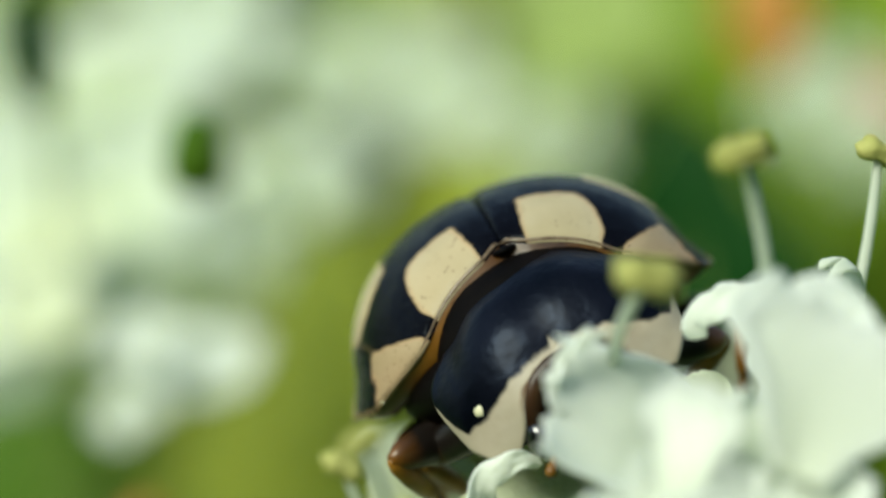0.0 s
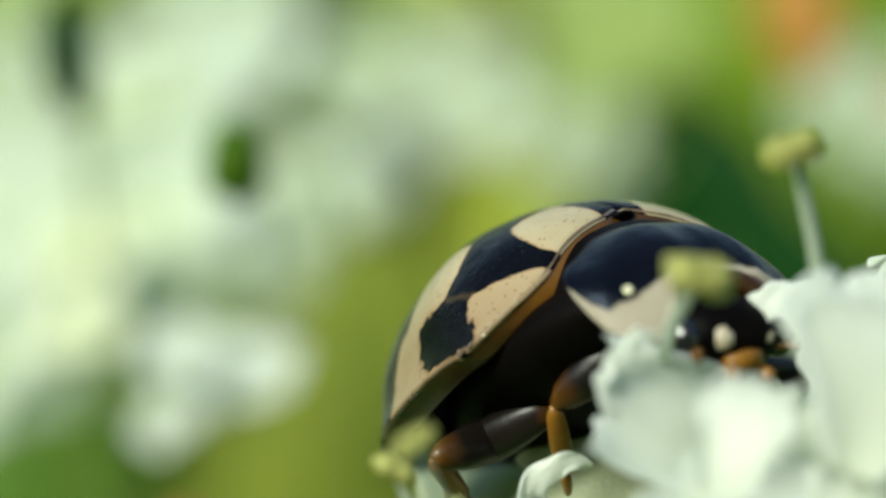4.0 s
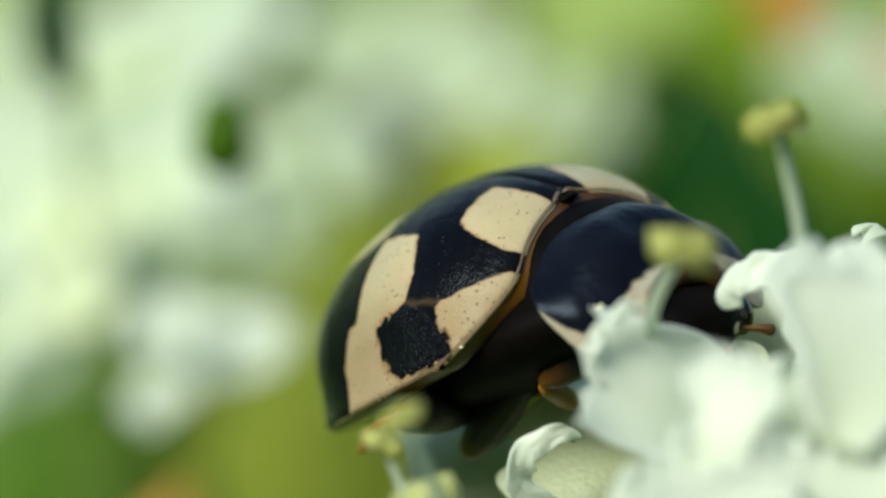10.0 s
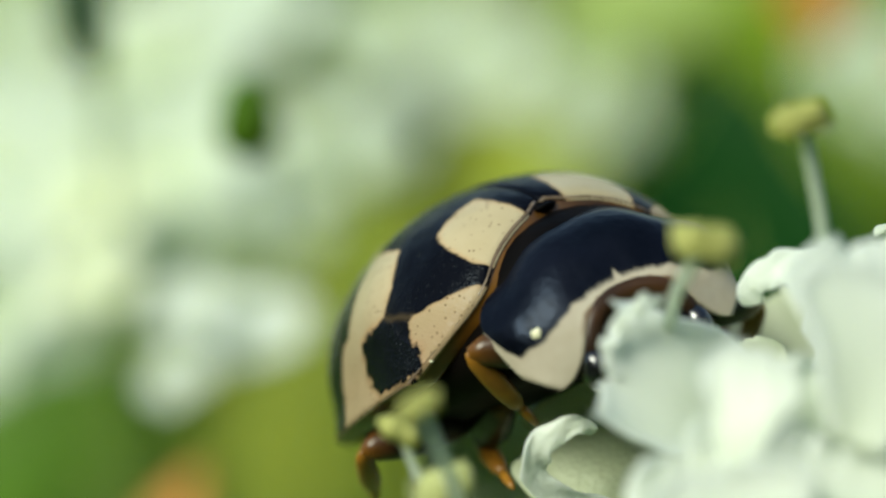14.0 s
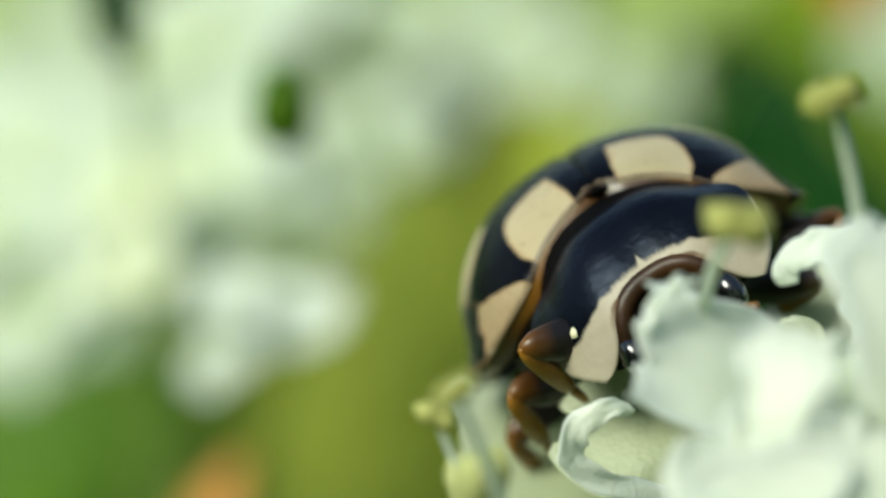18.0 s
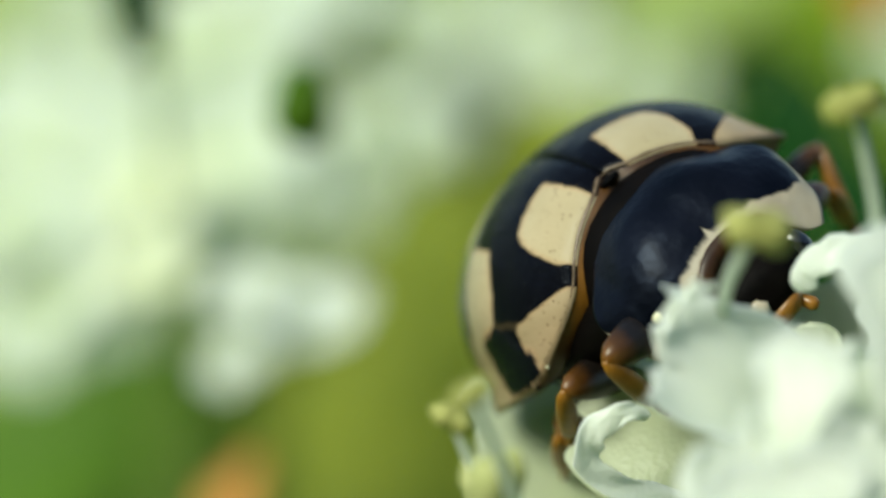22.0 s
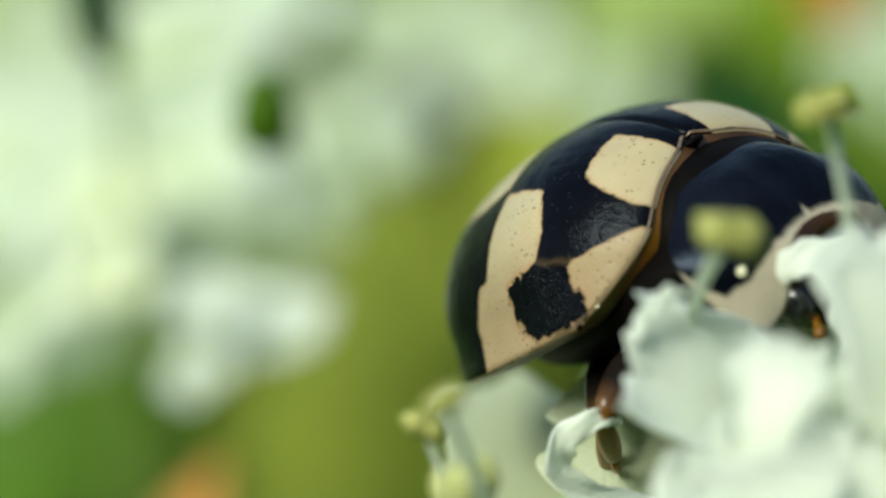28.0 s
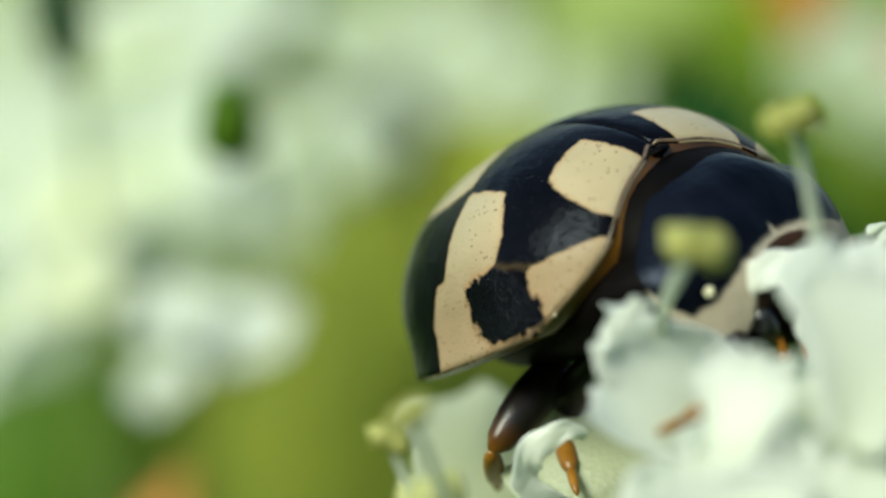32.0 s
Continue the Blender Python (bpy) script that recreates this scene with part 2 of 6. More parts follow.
def petal_material(name, lo, hi, base, through=0.35, relief=0.5):
    m = Mat(name)
    s = m.n.new("ShaderNodeSeparateXYZ")
    m.link(m.coord("UV"), s.inputs[0])
    tone = m.ramp(m.noise(500, 4), (0.3, lo), (0.75, hi))
    side = m.math("POWER", m.math("ABSOLUTE", m.math("MULTIPLY_ADD", s.outputs[0], 2.0, -1.0)), 5.0)
    rim = m.math("MAXIMUM", side, m.math("POWER", s.outputs[1], 5.0))
    foot = m.math("MULTIPLY", m.math("SUBTRACT", 1.0, m.math("MINIMUM", rim, 1.0)), m.math("MULTIPLY_ADD", s.outputs[1], -0.55, 0.95))
    col = m.mix(foot, tone, base)
    wave = m.n.new("ShaderNodeTexWave")
    wave.inputs["Scale"].default_value = 7.0
    wave.inputs["Distortion"].default_value = 4.0
    wave.inputs["Detail"].default_value = 2.0
    m.link(m.coord("UV"), wave.inputs["Vector"])
    col = m.mix(m.math("MULTIPLY", wave.outputs["Fac"], 0.06), col, base)
    m.set(Base_Color=col, Roughness=0.38, Specular_IOR_Level=0.4)
    n = m.bump(m.math("ADD", m.math("MULTIPLY", m.voronoi(14000), 0.5), m.noise(3000, 5)), 0.00003, relief)
    tr = m.n.new("ShaderNodeBsdfTranslucent")
    m.link(col, tr.inputs["Color"])
    m.link(n, tr.inputs["Normal"])
    mx = m.n.new("ShaderNodeMixShader")
    mx.inputs[0].default_value = through
    m.link(m.b.outputs[0], mx.inputs[1])
    m.link(tr.outputs[0], mx.inputs[2])
    m.link(mx.outputs[0], m.n["Material Output"].inputs["Surface"])
    return m.m


def plant_material(name, lo, hi, scale=400, rough=0.5, through=0.0, vary=0.0, gloss=0.3):
    m = Mat(name)
    f = m.noise(scale, 4)
    if vary:
        info = m.n.new("ShaderNodeObjectInfo")
        f = m.math("ADD", f, m.math("MULTIPLY", m.math("SUBTRACT", info.outputs["Random"], 0.5), vary))
    col = m.ramp(f, (0.25, lo), (0.75, hi))
    m.set(Base_Color=col, Roughness=rough, Specular_IOR_Level=gloss)
    m.bump(m.noise(scale * 8, 4), 0.02 / scale, 0.6)
    if through:
        tr = m.n.new("ShaderNodeBsdfTranslucent")
        m.link(col, tr.inputs["Color"])
        mx = m.n.new("ShaderNodeMixShader")
        mx.inputs[0].default_value = through
        m.link(m.b.outputs[0], mx.inputs[1])
        m.link(tr.outputs[0], mx.inputs[2])
        m.link(mx.outputs[0], m.n["Material Output"].inputs["Surface"])
    return m.m


ELYTRON = elytron_material()
PRONOTUM = pronotum_material()
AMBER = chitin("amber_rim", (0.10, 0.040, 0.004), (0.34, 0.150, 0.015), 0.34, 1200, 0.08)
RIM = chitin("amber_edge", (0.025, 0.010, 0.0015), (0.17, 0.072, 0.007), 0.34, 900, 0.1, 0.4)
BELLY = chitin("black_underside", (0.0012, 0.0011, 0.001), (0.005, 0.0035, 0.003), 0.5, coat=0.0, gloss=0.04)
COLLAR = chitin("brown_collar", (0.010, 0.004, 0.0015), (0.05, 0.020, 0.004), 0.4, 1800, 0.05, 0.25)
MARGIN = chitin("margin_shell", (0.05, 0.030, 0.012), (0.20, 0.14, 0.085), 0.25, 2500, 0.2, 0.4)
HEAD_CREAM = chitin("cream_face", (0.42, 0.35, 0.24), (0.58, 0.50, 0.38), 0.35)
EYE = chitin("black_eye", (0.002, 0.002, 0.002), (0.006, 0.006, 0.007), 0.16, 3000, 0.8)
LEG = leg_material()
SPECK = chitin("pale_speck", (0.55, 0.52, 0.32), (0.80, 0.78, 0.55), 0.5)
PETAL = petal_material("white_petal", (0.88, 0.91, 0.86), (0.94, 0.96, 0.94), (0.85, 0.89, 0.74), 0.48, 0.5)
PETAL_GREEN = petal_material("greenish_petal", (0.60, 0.64, 0.45), (0.68, 0.71, 0.53), (0.55, 0.60, 0.38), 0.5)
FAR_PETAL = petal_material("cream_petal", (0.73, 0.79, 0.72), (0.80, 0.85, 0.80), (0.68, 0.76, 0.46), 0.42, 0.0)
ANTHER = plant_material("yellow_anther", (0.30, 0.31, 0.07), (0.50, 0.50, 0.16), 1500, 0.6, 0.2)
FILAMENT = plant_material("pale_filament", (0.78, 0.83, 0.68), (0.86, 0.89, 0.78), 900, 0.5, 0.5)
BUD = plant_material("yellow_green_bud", (0.42, 0.46, 0.16), (0.68, 0.66, 0.34), 900, 0.55, 0.2)
STALK = plant_material("green_stalk", (0.20, 0.30, 0.05), (0.38, 0.47, 0.12), 500, 0.5)
YOUNG_PETAL = petal_material("yellowish_young_petal", (0.84, 0.87, 0.68), (0.90, 0.92, 0.76), (0.80, 0.84, 0.52), 0.42, 0.0)
OVARY = plant_material("green_ovary", (0.20, 0.32, 0.06), (0.42, 0.52, 0.18), 900, 0.5)
LEAF = plant_material("green_leaf", (0.045, 0.12, 0.010), (0.14, 0.26, 0.016), 60, 0.5, 0.3, 0.5, 0.12)
LEAF_BRIGHT = plant_material("bright_leaf", (0.10, 0.20, 0.010), (0.24, 0.34, 0.020), 60, 0.5, 0.3, 0.4, 0.12)
LEAF_PALE = plant_material("pale_leaf", (0.24, 0.33, 0.07), (0.38, 0.48, 0.15), 60, 0.5, 0.3, 0.3, 0.12)
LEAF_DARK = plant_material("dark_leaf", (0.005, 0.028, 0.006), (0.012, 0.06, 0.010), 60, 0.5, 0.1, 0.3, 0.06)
LEAF_OLIVE = plant_material("olive_leaf", (0.25, 0.30, 0.032), (0.37, 0.42, 0.060), 60, 0.5, 0.2, 0.0, 0.12)
ORANGE = plant_material("orange_leaf", (0.50, 0.22, 0.04), (0.66, 0.33, 0.08), 200, 0.6, 0.2)
PINK = plant_material("pink_petal", (0.55, 0.22, 0.22), (0.72, 0.42, 0.38), 200, 0.6, 0.2)
GRASS = plant_material("meadow_ground", (0.03, 0.08, 0.012), (0.10, 0.18, 0.03), 40, 0.8)


# ---- mesh helpers ----
def to_ground(p):
    """The point of the ground straight below a point of the flower."""
    w = BASE @ (Vector(p) * MM)
    w.z = -0.004
    return (BASE.inverted() @ w) / MM



def thing(name, base, label, category, group="", kind=""):
    """An empty at its base, whose parts are given along the flower's axes."""
    e = new(name)
    e.empty_display_size = 0.001
    e.matrix_world = put(*base)
    e["base"] = base
    return tagged(e, label, category, group, kind)


def mesh_of(name, verts, faces, uvs=None, shift=(0, 0, 0), smooth=True):
    me = bpy.data.meshes.new(name)
    s = np.array(shift, float)
    me.from_pydata([tuple((np.asarray(v, float) - s) * MM) for v in verts], [], faces)
    if uvs is not None:
        layer = me.uv_layers.new(name="UVMap")
        idx = np.empty(len(me.loops), dtype=np.int32)
        me.loops.foreach_get("vertex_index", idx)
        layer.data.foreach_set("uv", np.asarray(uvs, dtype=np.float32)[idx].ravel())
    if smooth:
        me.polygons.foreach_set("use_smooth", [True] * len(me.polygons))
    me.update()
    return me


def part(name, geo, material, parent, label="", shift=(0, 0, 0), thick=0.0, fine=0):
    """Links (verts, faces, uvs) as one mesh under a thing or a part."""
    verts, faces, uvs = geo
    ob = new(name, mesh_of(name, verts, faces, uvs, shift))
    ob.data.materials.append(material)
    ob.parent = parent
    if thick:
        s = ob.modifiers.new("thickness", "SOLIDIFY")
        s.thickness = thick * MM
        s.offset = 0
    if fine:
        s = ob.modifiers.new("smoothness", "SUBSURF")
        s.levels = s.render_levels = fine
    return tagged(ob, label) if label else ob


def grid_faces(nu, nv, wrap=False):
    f = []
    for i in range(nu - 1):
        for j in range(nv - (0 if wrap else 1)):
            k = (j + 1) % nv
            f.append((i * nv + j, (i + 1) * nv + j, (i + 1) * nv + k, i * nv + k))
    return f


def sweep(path, radii, sides=10, flat=1.0, up=(0, 0, 1)):
    """A closed tapered tube along a path; flat squeezes it along its second axis."""
    path = [Vector(p) for p in path]
    verts, uvs = [], []
    n = len(path)
    for i, p in enumerate(path):
        d = (path[min(i + 1, n - 1)] - path[max(i - 1, 0)]).normalized()
        a = d.cross(Vector(up))
        a = (a if a.length > 1e-4 else d.cross(Vector((1, 0, 0.2)))).normalized()
        b = d.cross(a)
        for j in range(sides):
            t = 2 * math.pi * j / sides
            verts.append(p + a * (radii[i] * math.cos(t)) + b * (radii[i] * flat * math.sin(t)))
            uvs.append((i / (n - 1), j / sides))
    faces = grid_faces(n, sides, True)
    verts += [path[0], path[-1]]
    uvs += [(0, 0), (1, 0)]
    e = len(verts) - 2
    for j in range(sides):
        k = (j + 1) % sides
        faces.append((e, j, k))
        faces.append((e + 1, (n - 1) * sides + k, (n - 1) * sides + j))
    return verts, faces, uvs


def limb(a, b, r0, r1, r2, bow=(0, 0, 0), n=9, sides=12, flat=1.0):
    """A limb from a to b, thickest in its middle, bowed sideways."""
    a, b, bow = Vector(a), Vector(b), Vector(bow)
    path, rad = [], []
    for i in range(n):
        t = i / (n - 1)
        path.append(a.lerp(b, t) + bow * math.sin(math.pi * t))
        r = (r0 * (1 - t) + r2 * t) + (r1 - (r0 + r2) / 2) * math.sin(math.pi * t) ** 0.8
        rad.append(max(r * (1 if 0 < i < n - 1 else 0.55), 0.004))
    return sweep(path, rad, sides, flat)


def curve_path(pts, n=12):
    """Points along a smooth curve through the given corners."""
    pts = [Vector(p) for p in pts]
    out = []
    m = len(pts) - 1
    for i in range(n):
        t = i / (n - 1) * m
        k = min(int(t), m - 1)
        u = t - k
        p0, p1, p2, p3 = pts[max(k - 1, 0)], pts[k], pts[k + 1], pts[min(k + 2, m)]
        out.append(0.5 * ((2 * p1) + (p2 - p0) * u + (2 * p0 - 5 * p1 + 4 * p2 - p3) * u * u + (3 * p1 - p0 - 3 * p2 + p3) * u ** 3))
    return out


def blob(center, axes, rough=0.08, seed=0, nu=14, nv=18, lobes=0.0, turn=None):
    """An uneven rounded body with its axes (rx, ry, rz); lobes cuts a groove along it."""
    verts, uvs = [], []
    c = Vector(center)
    m = turn.to_3x3() if turn else Matrix.Identity(3)
    for i in range(nu):
        th = math.pi * i / (nu - 1)
        for j in range(nv):
            ph = 2 * math.pi * j / nv
            d = Vector((math.sin(th) * math.cos(ph), math.sin(th) * math.sin(ph), math.cos(th)))
            r = 1 + rough * 2 * (noise.noise(d * 1.7 + Vector((seed * 3.1, 0, 0)))) - lobes * math.exp(-(d.x / 0.22) ** 2)
            verts.append(c + m @ Vector((d.x * axes[0] * r, d.y * axes[1] * r, d.z * axes[2] * r)))
            uvs.append((i / (nu - 1), j / nv))
    return verts, grid_faces(nu, nv, True), uvs


def petal(base, tip, normal, width, seed=0, cup=0.15, curl=0.3, ruffle=0.08, notch=0.18, nu=31, nv=33, narrow=0.25, scallop=0.035, taper=0.55, knobs=0.0):
    """A broad petal from base to tip: narrow foot, notched and crimped outer edge, cupped across and curled over at the tip."""
    base, tip = Vector(base), Vector(tip)
    ax = tip - base
    L = ax.length
    ay = ax.normalized()
    az = Vector(normal)
    az = (az - ay * az.dot(ay)).normalized()
    ax = ay.cross(az)
    verts, uvs = [], []
    s = seed * 7.13
    for i in range(nv):
        v = i / (nv - 1)
        w = width / 2 * (narrow + (1 - narrow) * math.sin(min(v * 1.15, 1) * math.pi / 2) ** 1.3) * (1 - taper * max(0, (v - 0.72) / 0.28) ** 2.2)
        for j in range(nu):
            u = 2 * j / (nu - 1) - 1
            edge = max(abs(u) ** 4, v ** 7)
            crimp = ruffle * edge * (0.5 * math.sin(9 * u + 7 * v + s) + 0.35 * math.sin(15 * u - 13 * v + 2 * s) + 1.0 * noise.noise(Vector((u * 3, v * 4, s))))
            y = L * v - notch * L * math.exp(-(u / 0.25) ** 2) * v ** 6 + scallop * L * (2.0 * noise.noise(Vector((u * 2.8, s, 0.3))) + 0.4 * noise.noise(Vector((u * 7, s, 2.1)))) * v ** 6 + 0.5 * crimp * v ** 4
            x = u * w * (1 + 0.07 * math.sin(11 * v + s + (2 if u > 0 else 0)))
            if knobs:
                lobe = abs(math.sin(6.5 * u + 3.5 * noise.noise(Vector((u * 2, s, 5))) + s)) ** 0.7 * (0.45 + 1.3 * abs(noise.noise(Vector((u * 1.7, s, 9)))))
                y += knobs * (2.0 * lobe - 0.7) * max(0, (v - 0.78) / 0.22) ** 2
                x += 0.5 * math.copysign(knobs, u) * (abs(math.sin(9 * v + s + 2.0 * noise.noise(Vector((v * 3, s, 7))))) - 0.4) * abs(u) ** 6 * v * v
            z = cup * w * u * u + crimp + 0.07 * L * noise.noise(Vector((u * 0.8, v * 1.2, s + 4))) + 0.06 * L * math.sin(math.pi * v)
            if curl and y > 0.45 * L:
                k = (y - 0.45 * L) / (0.55 * L)
                a = curl * k * k * 1.8
                y = 0.45 * L + 0.55 * L * k * math.cos(a * 0.7)
                z += 0.55 * L * k * math.sin(a)
            if knobs:
                z += knobs * 0.35 * max(abs(u), v) ** 14
            verts.append(base + ax * x + ay * y + az * z)
            uvs.append((u / 2 + 0.5, v))
    return verts, grid_faces(nv, nu), uvs


def add_petal(parent, base, tip, normal, width, material=None, thick=0.05, label="", fine=1, **kw):
    o = parent["base"]
    return part("petal", petal(base, tip, normal, width, **kw), material or PETAL, parent, label, o, thick, fine)


def add_stamen(parent, foot, head, size, seed=0, bow=(0, 0, 0), tilt=0, r=0.07):
    """A pale filament with a two-lobed anther on its end."""
    o = parent["base"]
    f, h = Vector(foot), Vector(head)
    mid = f.lerp(h, 0.5) + Vector(bow)
    p = curve_path([f, mid, h], 12)
    st = part("stamen", sweep(p, [r * (1.3 - 0.5 * i / 11) for i in range(12)], 10), FILAMENT, parent, "", o)
    part("anther", blob(h, (size * 0.95, size * 0.6, size * 0.52), 0.14, seed, 16, 20, 0.26, Euler((0.3, radians(tilt), 0.2)).to_matrix()), ANTHER, st, "yellow-green two-lobed anther", o)
    return st


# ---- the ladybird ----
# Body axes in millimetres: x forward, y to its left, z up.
DOME_X, DOME_A, DOME_REAR, DOME_B, DOME_C = -0.46, 2.224, 2.460, 2.028, 1.746


def front_edge(p):
    """How far forward the wing case reaches at p degrees from the suture."""
    return 1.34 - 0.08 * math.exp(-(p / 9) ** 2) + 0.04 * math.sin(radians(p) * 2) - 0.72 * max(0, (p - 56) / 34) ** 3.2


def dome(x, p):
    """A point of the wing cases at x and p degrees from the suture, on the right side."""
    c = max(-1, min(1, (x - DOME_X) / (DOME_A if x > DOME_X else DOME_REAR)))
    low = min(1, p / 80)
    power = 1.92 + 0.72 * low * low if c > 0 else 2.25 + 0.88 * math.sin(radians(2 * p)) + 0.33 * low ** 4
    s = math.sqrt(max(0, 1 - abs(c) ** power))
    s *= 1 + 0.025 * math.sin(radians(2 * p)) ** 2 * math.exp(-((x + 0.2) / 0.9) ** 2)
    flare = 1 + 0.10 * max(0, (p - 74) / 16) ** 2
    a = radians(p)
    y = DOME_B * s * math.sin(a) * flare
    z = DOME_C * s * math.cos(a) - 0.05 * math.exp(-(p / 1.6) ** 2) * s
    z -= 0.07 * max(0, (p - 68) / 22) ** 1.5
    return Vector((x, -y, z))


def elytron(side):
    """One wing case, with its edge turned under."""
    nu, nv = 61, 49
    verts, uvs = [], []
    for j in range(nv):
        p = 90 * (j / (nv - 1)) ** 0.9 if j else 0
        x0 = front_edge(p)
        c0 = math.acos((x0 - DOME_X) / DOME_A)
        for i in range(nu):
            c = c0 + (math.pi - c0) * (i / (nu - 1))
            x = DOME_X + (DOME_A if c < math.pi / 2 else DOME_REAR) * math.cos(c)
            v = dome(x, p)
            e = max(0, 1 - (c - c0) / 0.07)
            v.z -= 0.05 * e * e
            verts.append(Vector((v.x, -v.y * side, v.z)))
            uvs.append((x / 8 + 0.5, p / 100))
    f = grid_faces(nv, nu)
    return verts, f if side < 0 else [q[::-1] for q in f], uvs


def margin(side, n=72):
    """The free edge of a wing case: along its front, round the shoulder and back to the tip."""
    pts = []
    for k in range(n):
        t = k / (n - 1)
        if t < 0.4:
            p = 90 * (t / 0.4)
            pts.append(dome(front_edge(p), p))
        else:
            x = front_edge(90) + (DOME_X - DOME_REAR * 0.985 - front_edge(90)) * (1 - math.cos((t - 0.4) / 0.6 * math.pi / 2 * 1.0)) ** 0.9
            pts.append(dome(x, 90))
    return [Vector((v.x, -v.y * side, v.z)) for v in pts]


def epipleuron(side):
    """The amber band turned inwards under the edge."""
    pts = margin(side)
    verts, uvs = [], []
    rows = 7
    for k, v in enumerate(pts):
        t = k / (len(pts) - 1)
        fore = max(0, 1 - t / 0.42)
        inner = Vector((v.x + 0.10 * fore - 0.04 * t, v.y * (0.86 - 0.10 * fore), v.z * (0.86 - 0.08 * fore) - 0.11))
        wide = (0.8 + 0.2 * min(1, t / 0.25)) * (1.0 - 0.7 * max(0, (t - 0.75) / 0.25))
        for r in range(rows):
            q = r / (rows - 1)
            w = v.lerp(inner, q * wide)
            w.z -= 0.015 * math.sin(q * math.pi)
            verts.append(w)
            uvs.append((t, q))
    return verts, grid_faces(len(pts), rows), uvs


SHIELD_HIND = [(1.29, 0.00, 0.77), (1.41, 0.53, 0.68), (1.51, 0.99, 0.36), (1.68, 1.37, 0.05), (1.87, 1.36, -0.50)]
SHIELD_FORE = [(2.36, 0.00, -0.20), (2.38, 0.27, -0.23), (2.41, 0.52, -0.38), (2.37, 0.67, -0.72), (2.24, 0.78, -1.10)]
NECK = Vector((1.3, 0, 0.1))


def along(pts, a):
    """A point of a mirrored edge curve, at a degrees from the midline (right is positive)."""
    t = min(abs(a) / 26, 3.9999)
    k = int(t)
    u = t - k
    q = [Vector((pts[1][0], -pts[1][1], pts[1][2]))] + [Vector(p) for p in pts] + [Vector(pts[4]) * 2 - Vector(pts[3])]
    p0, p1, p2, p3 = q[k:k + 4]
    v = 0.5 * ((2 * p1) + (p2 - p0) * u + (2 * p0 - 5 * p1 + 4 * p2 - p3) * u * u + (3 * p1 - p0 - 3 * p2 + p3) * u ** 3)
    return Vector((v.x, -v.y if a > 0 else v.y, v.z))


def pronotum_point(a, v):
    """A point of the neck shield: a degrees from the midline (right is positive), v from hind edge to front edge."""
    s, c = math.sin(radians(a)), math.cos(radians(a))
    p = along(SHIELD_HIND, a).lerp(along(SHIELD_FORE, a), v)
    b = math.sin(math.pi * v ** 1.1)
    p += Vector((0.10 * b, -0.10 * b * s, 0.22 * b * max(0, c) + 0.02 * b))
    p.z -= 0.04 * max(0, v - 0.86) / 0.14 * max(0, c)
    return p


def pronotum():
    nu, nv = 57, 33
    verts, uvs = [], []
    for i in range(nu):
        a = -104 + 208 * i / (nu - 1)
        for j in range(nv):
            v = j / (nv - 1)
            q = (abs(a) / 104) ** 8
            verts.append(pronotum_point(a, 0.5 + (v - 0.5) * (1 - 0.55 * q)))
            uvs.append(((v + 4) / 8, abs(a) / 180))
    return verts, [q[::-1] for q in grid_faces(nu, nv)], uvs


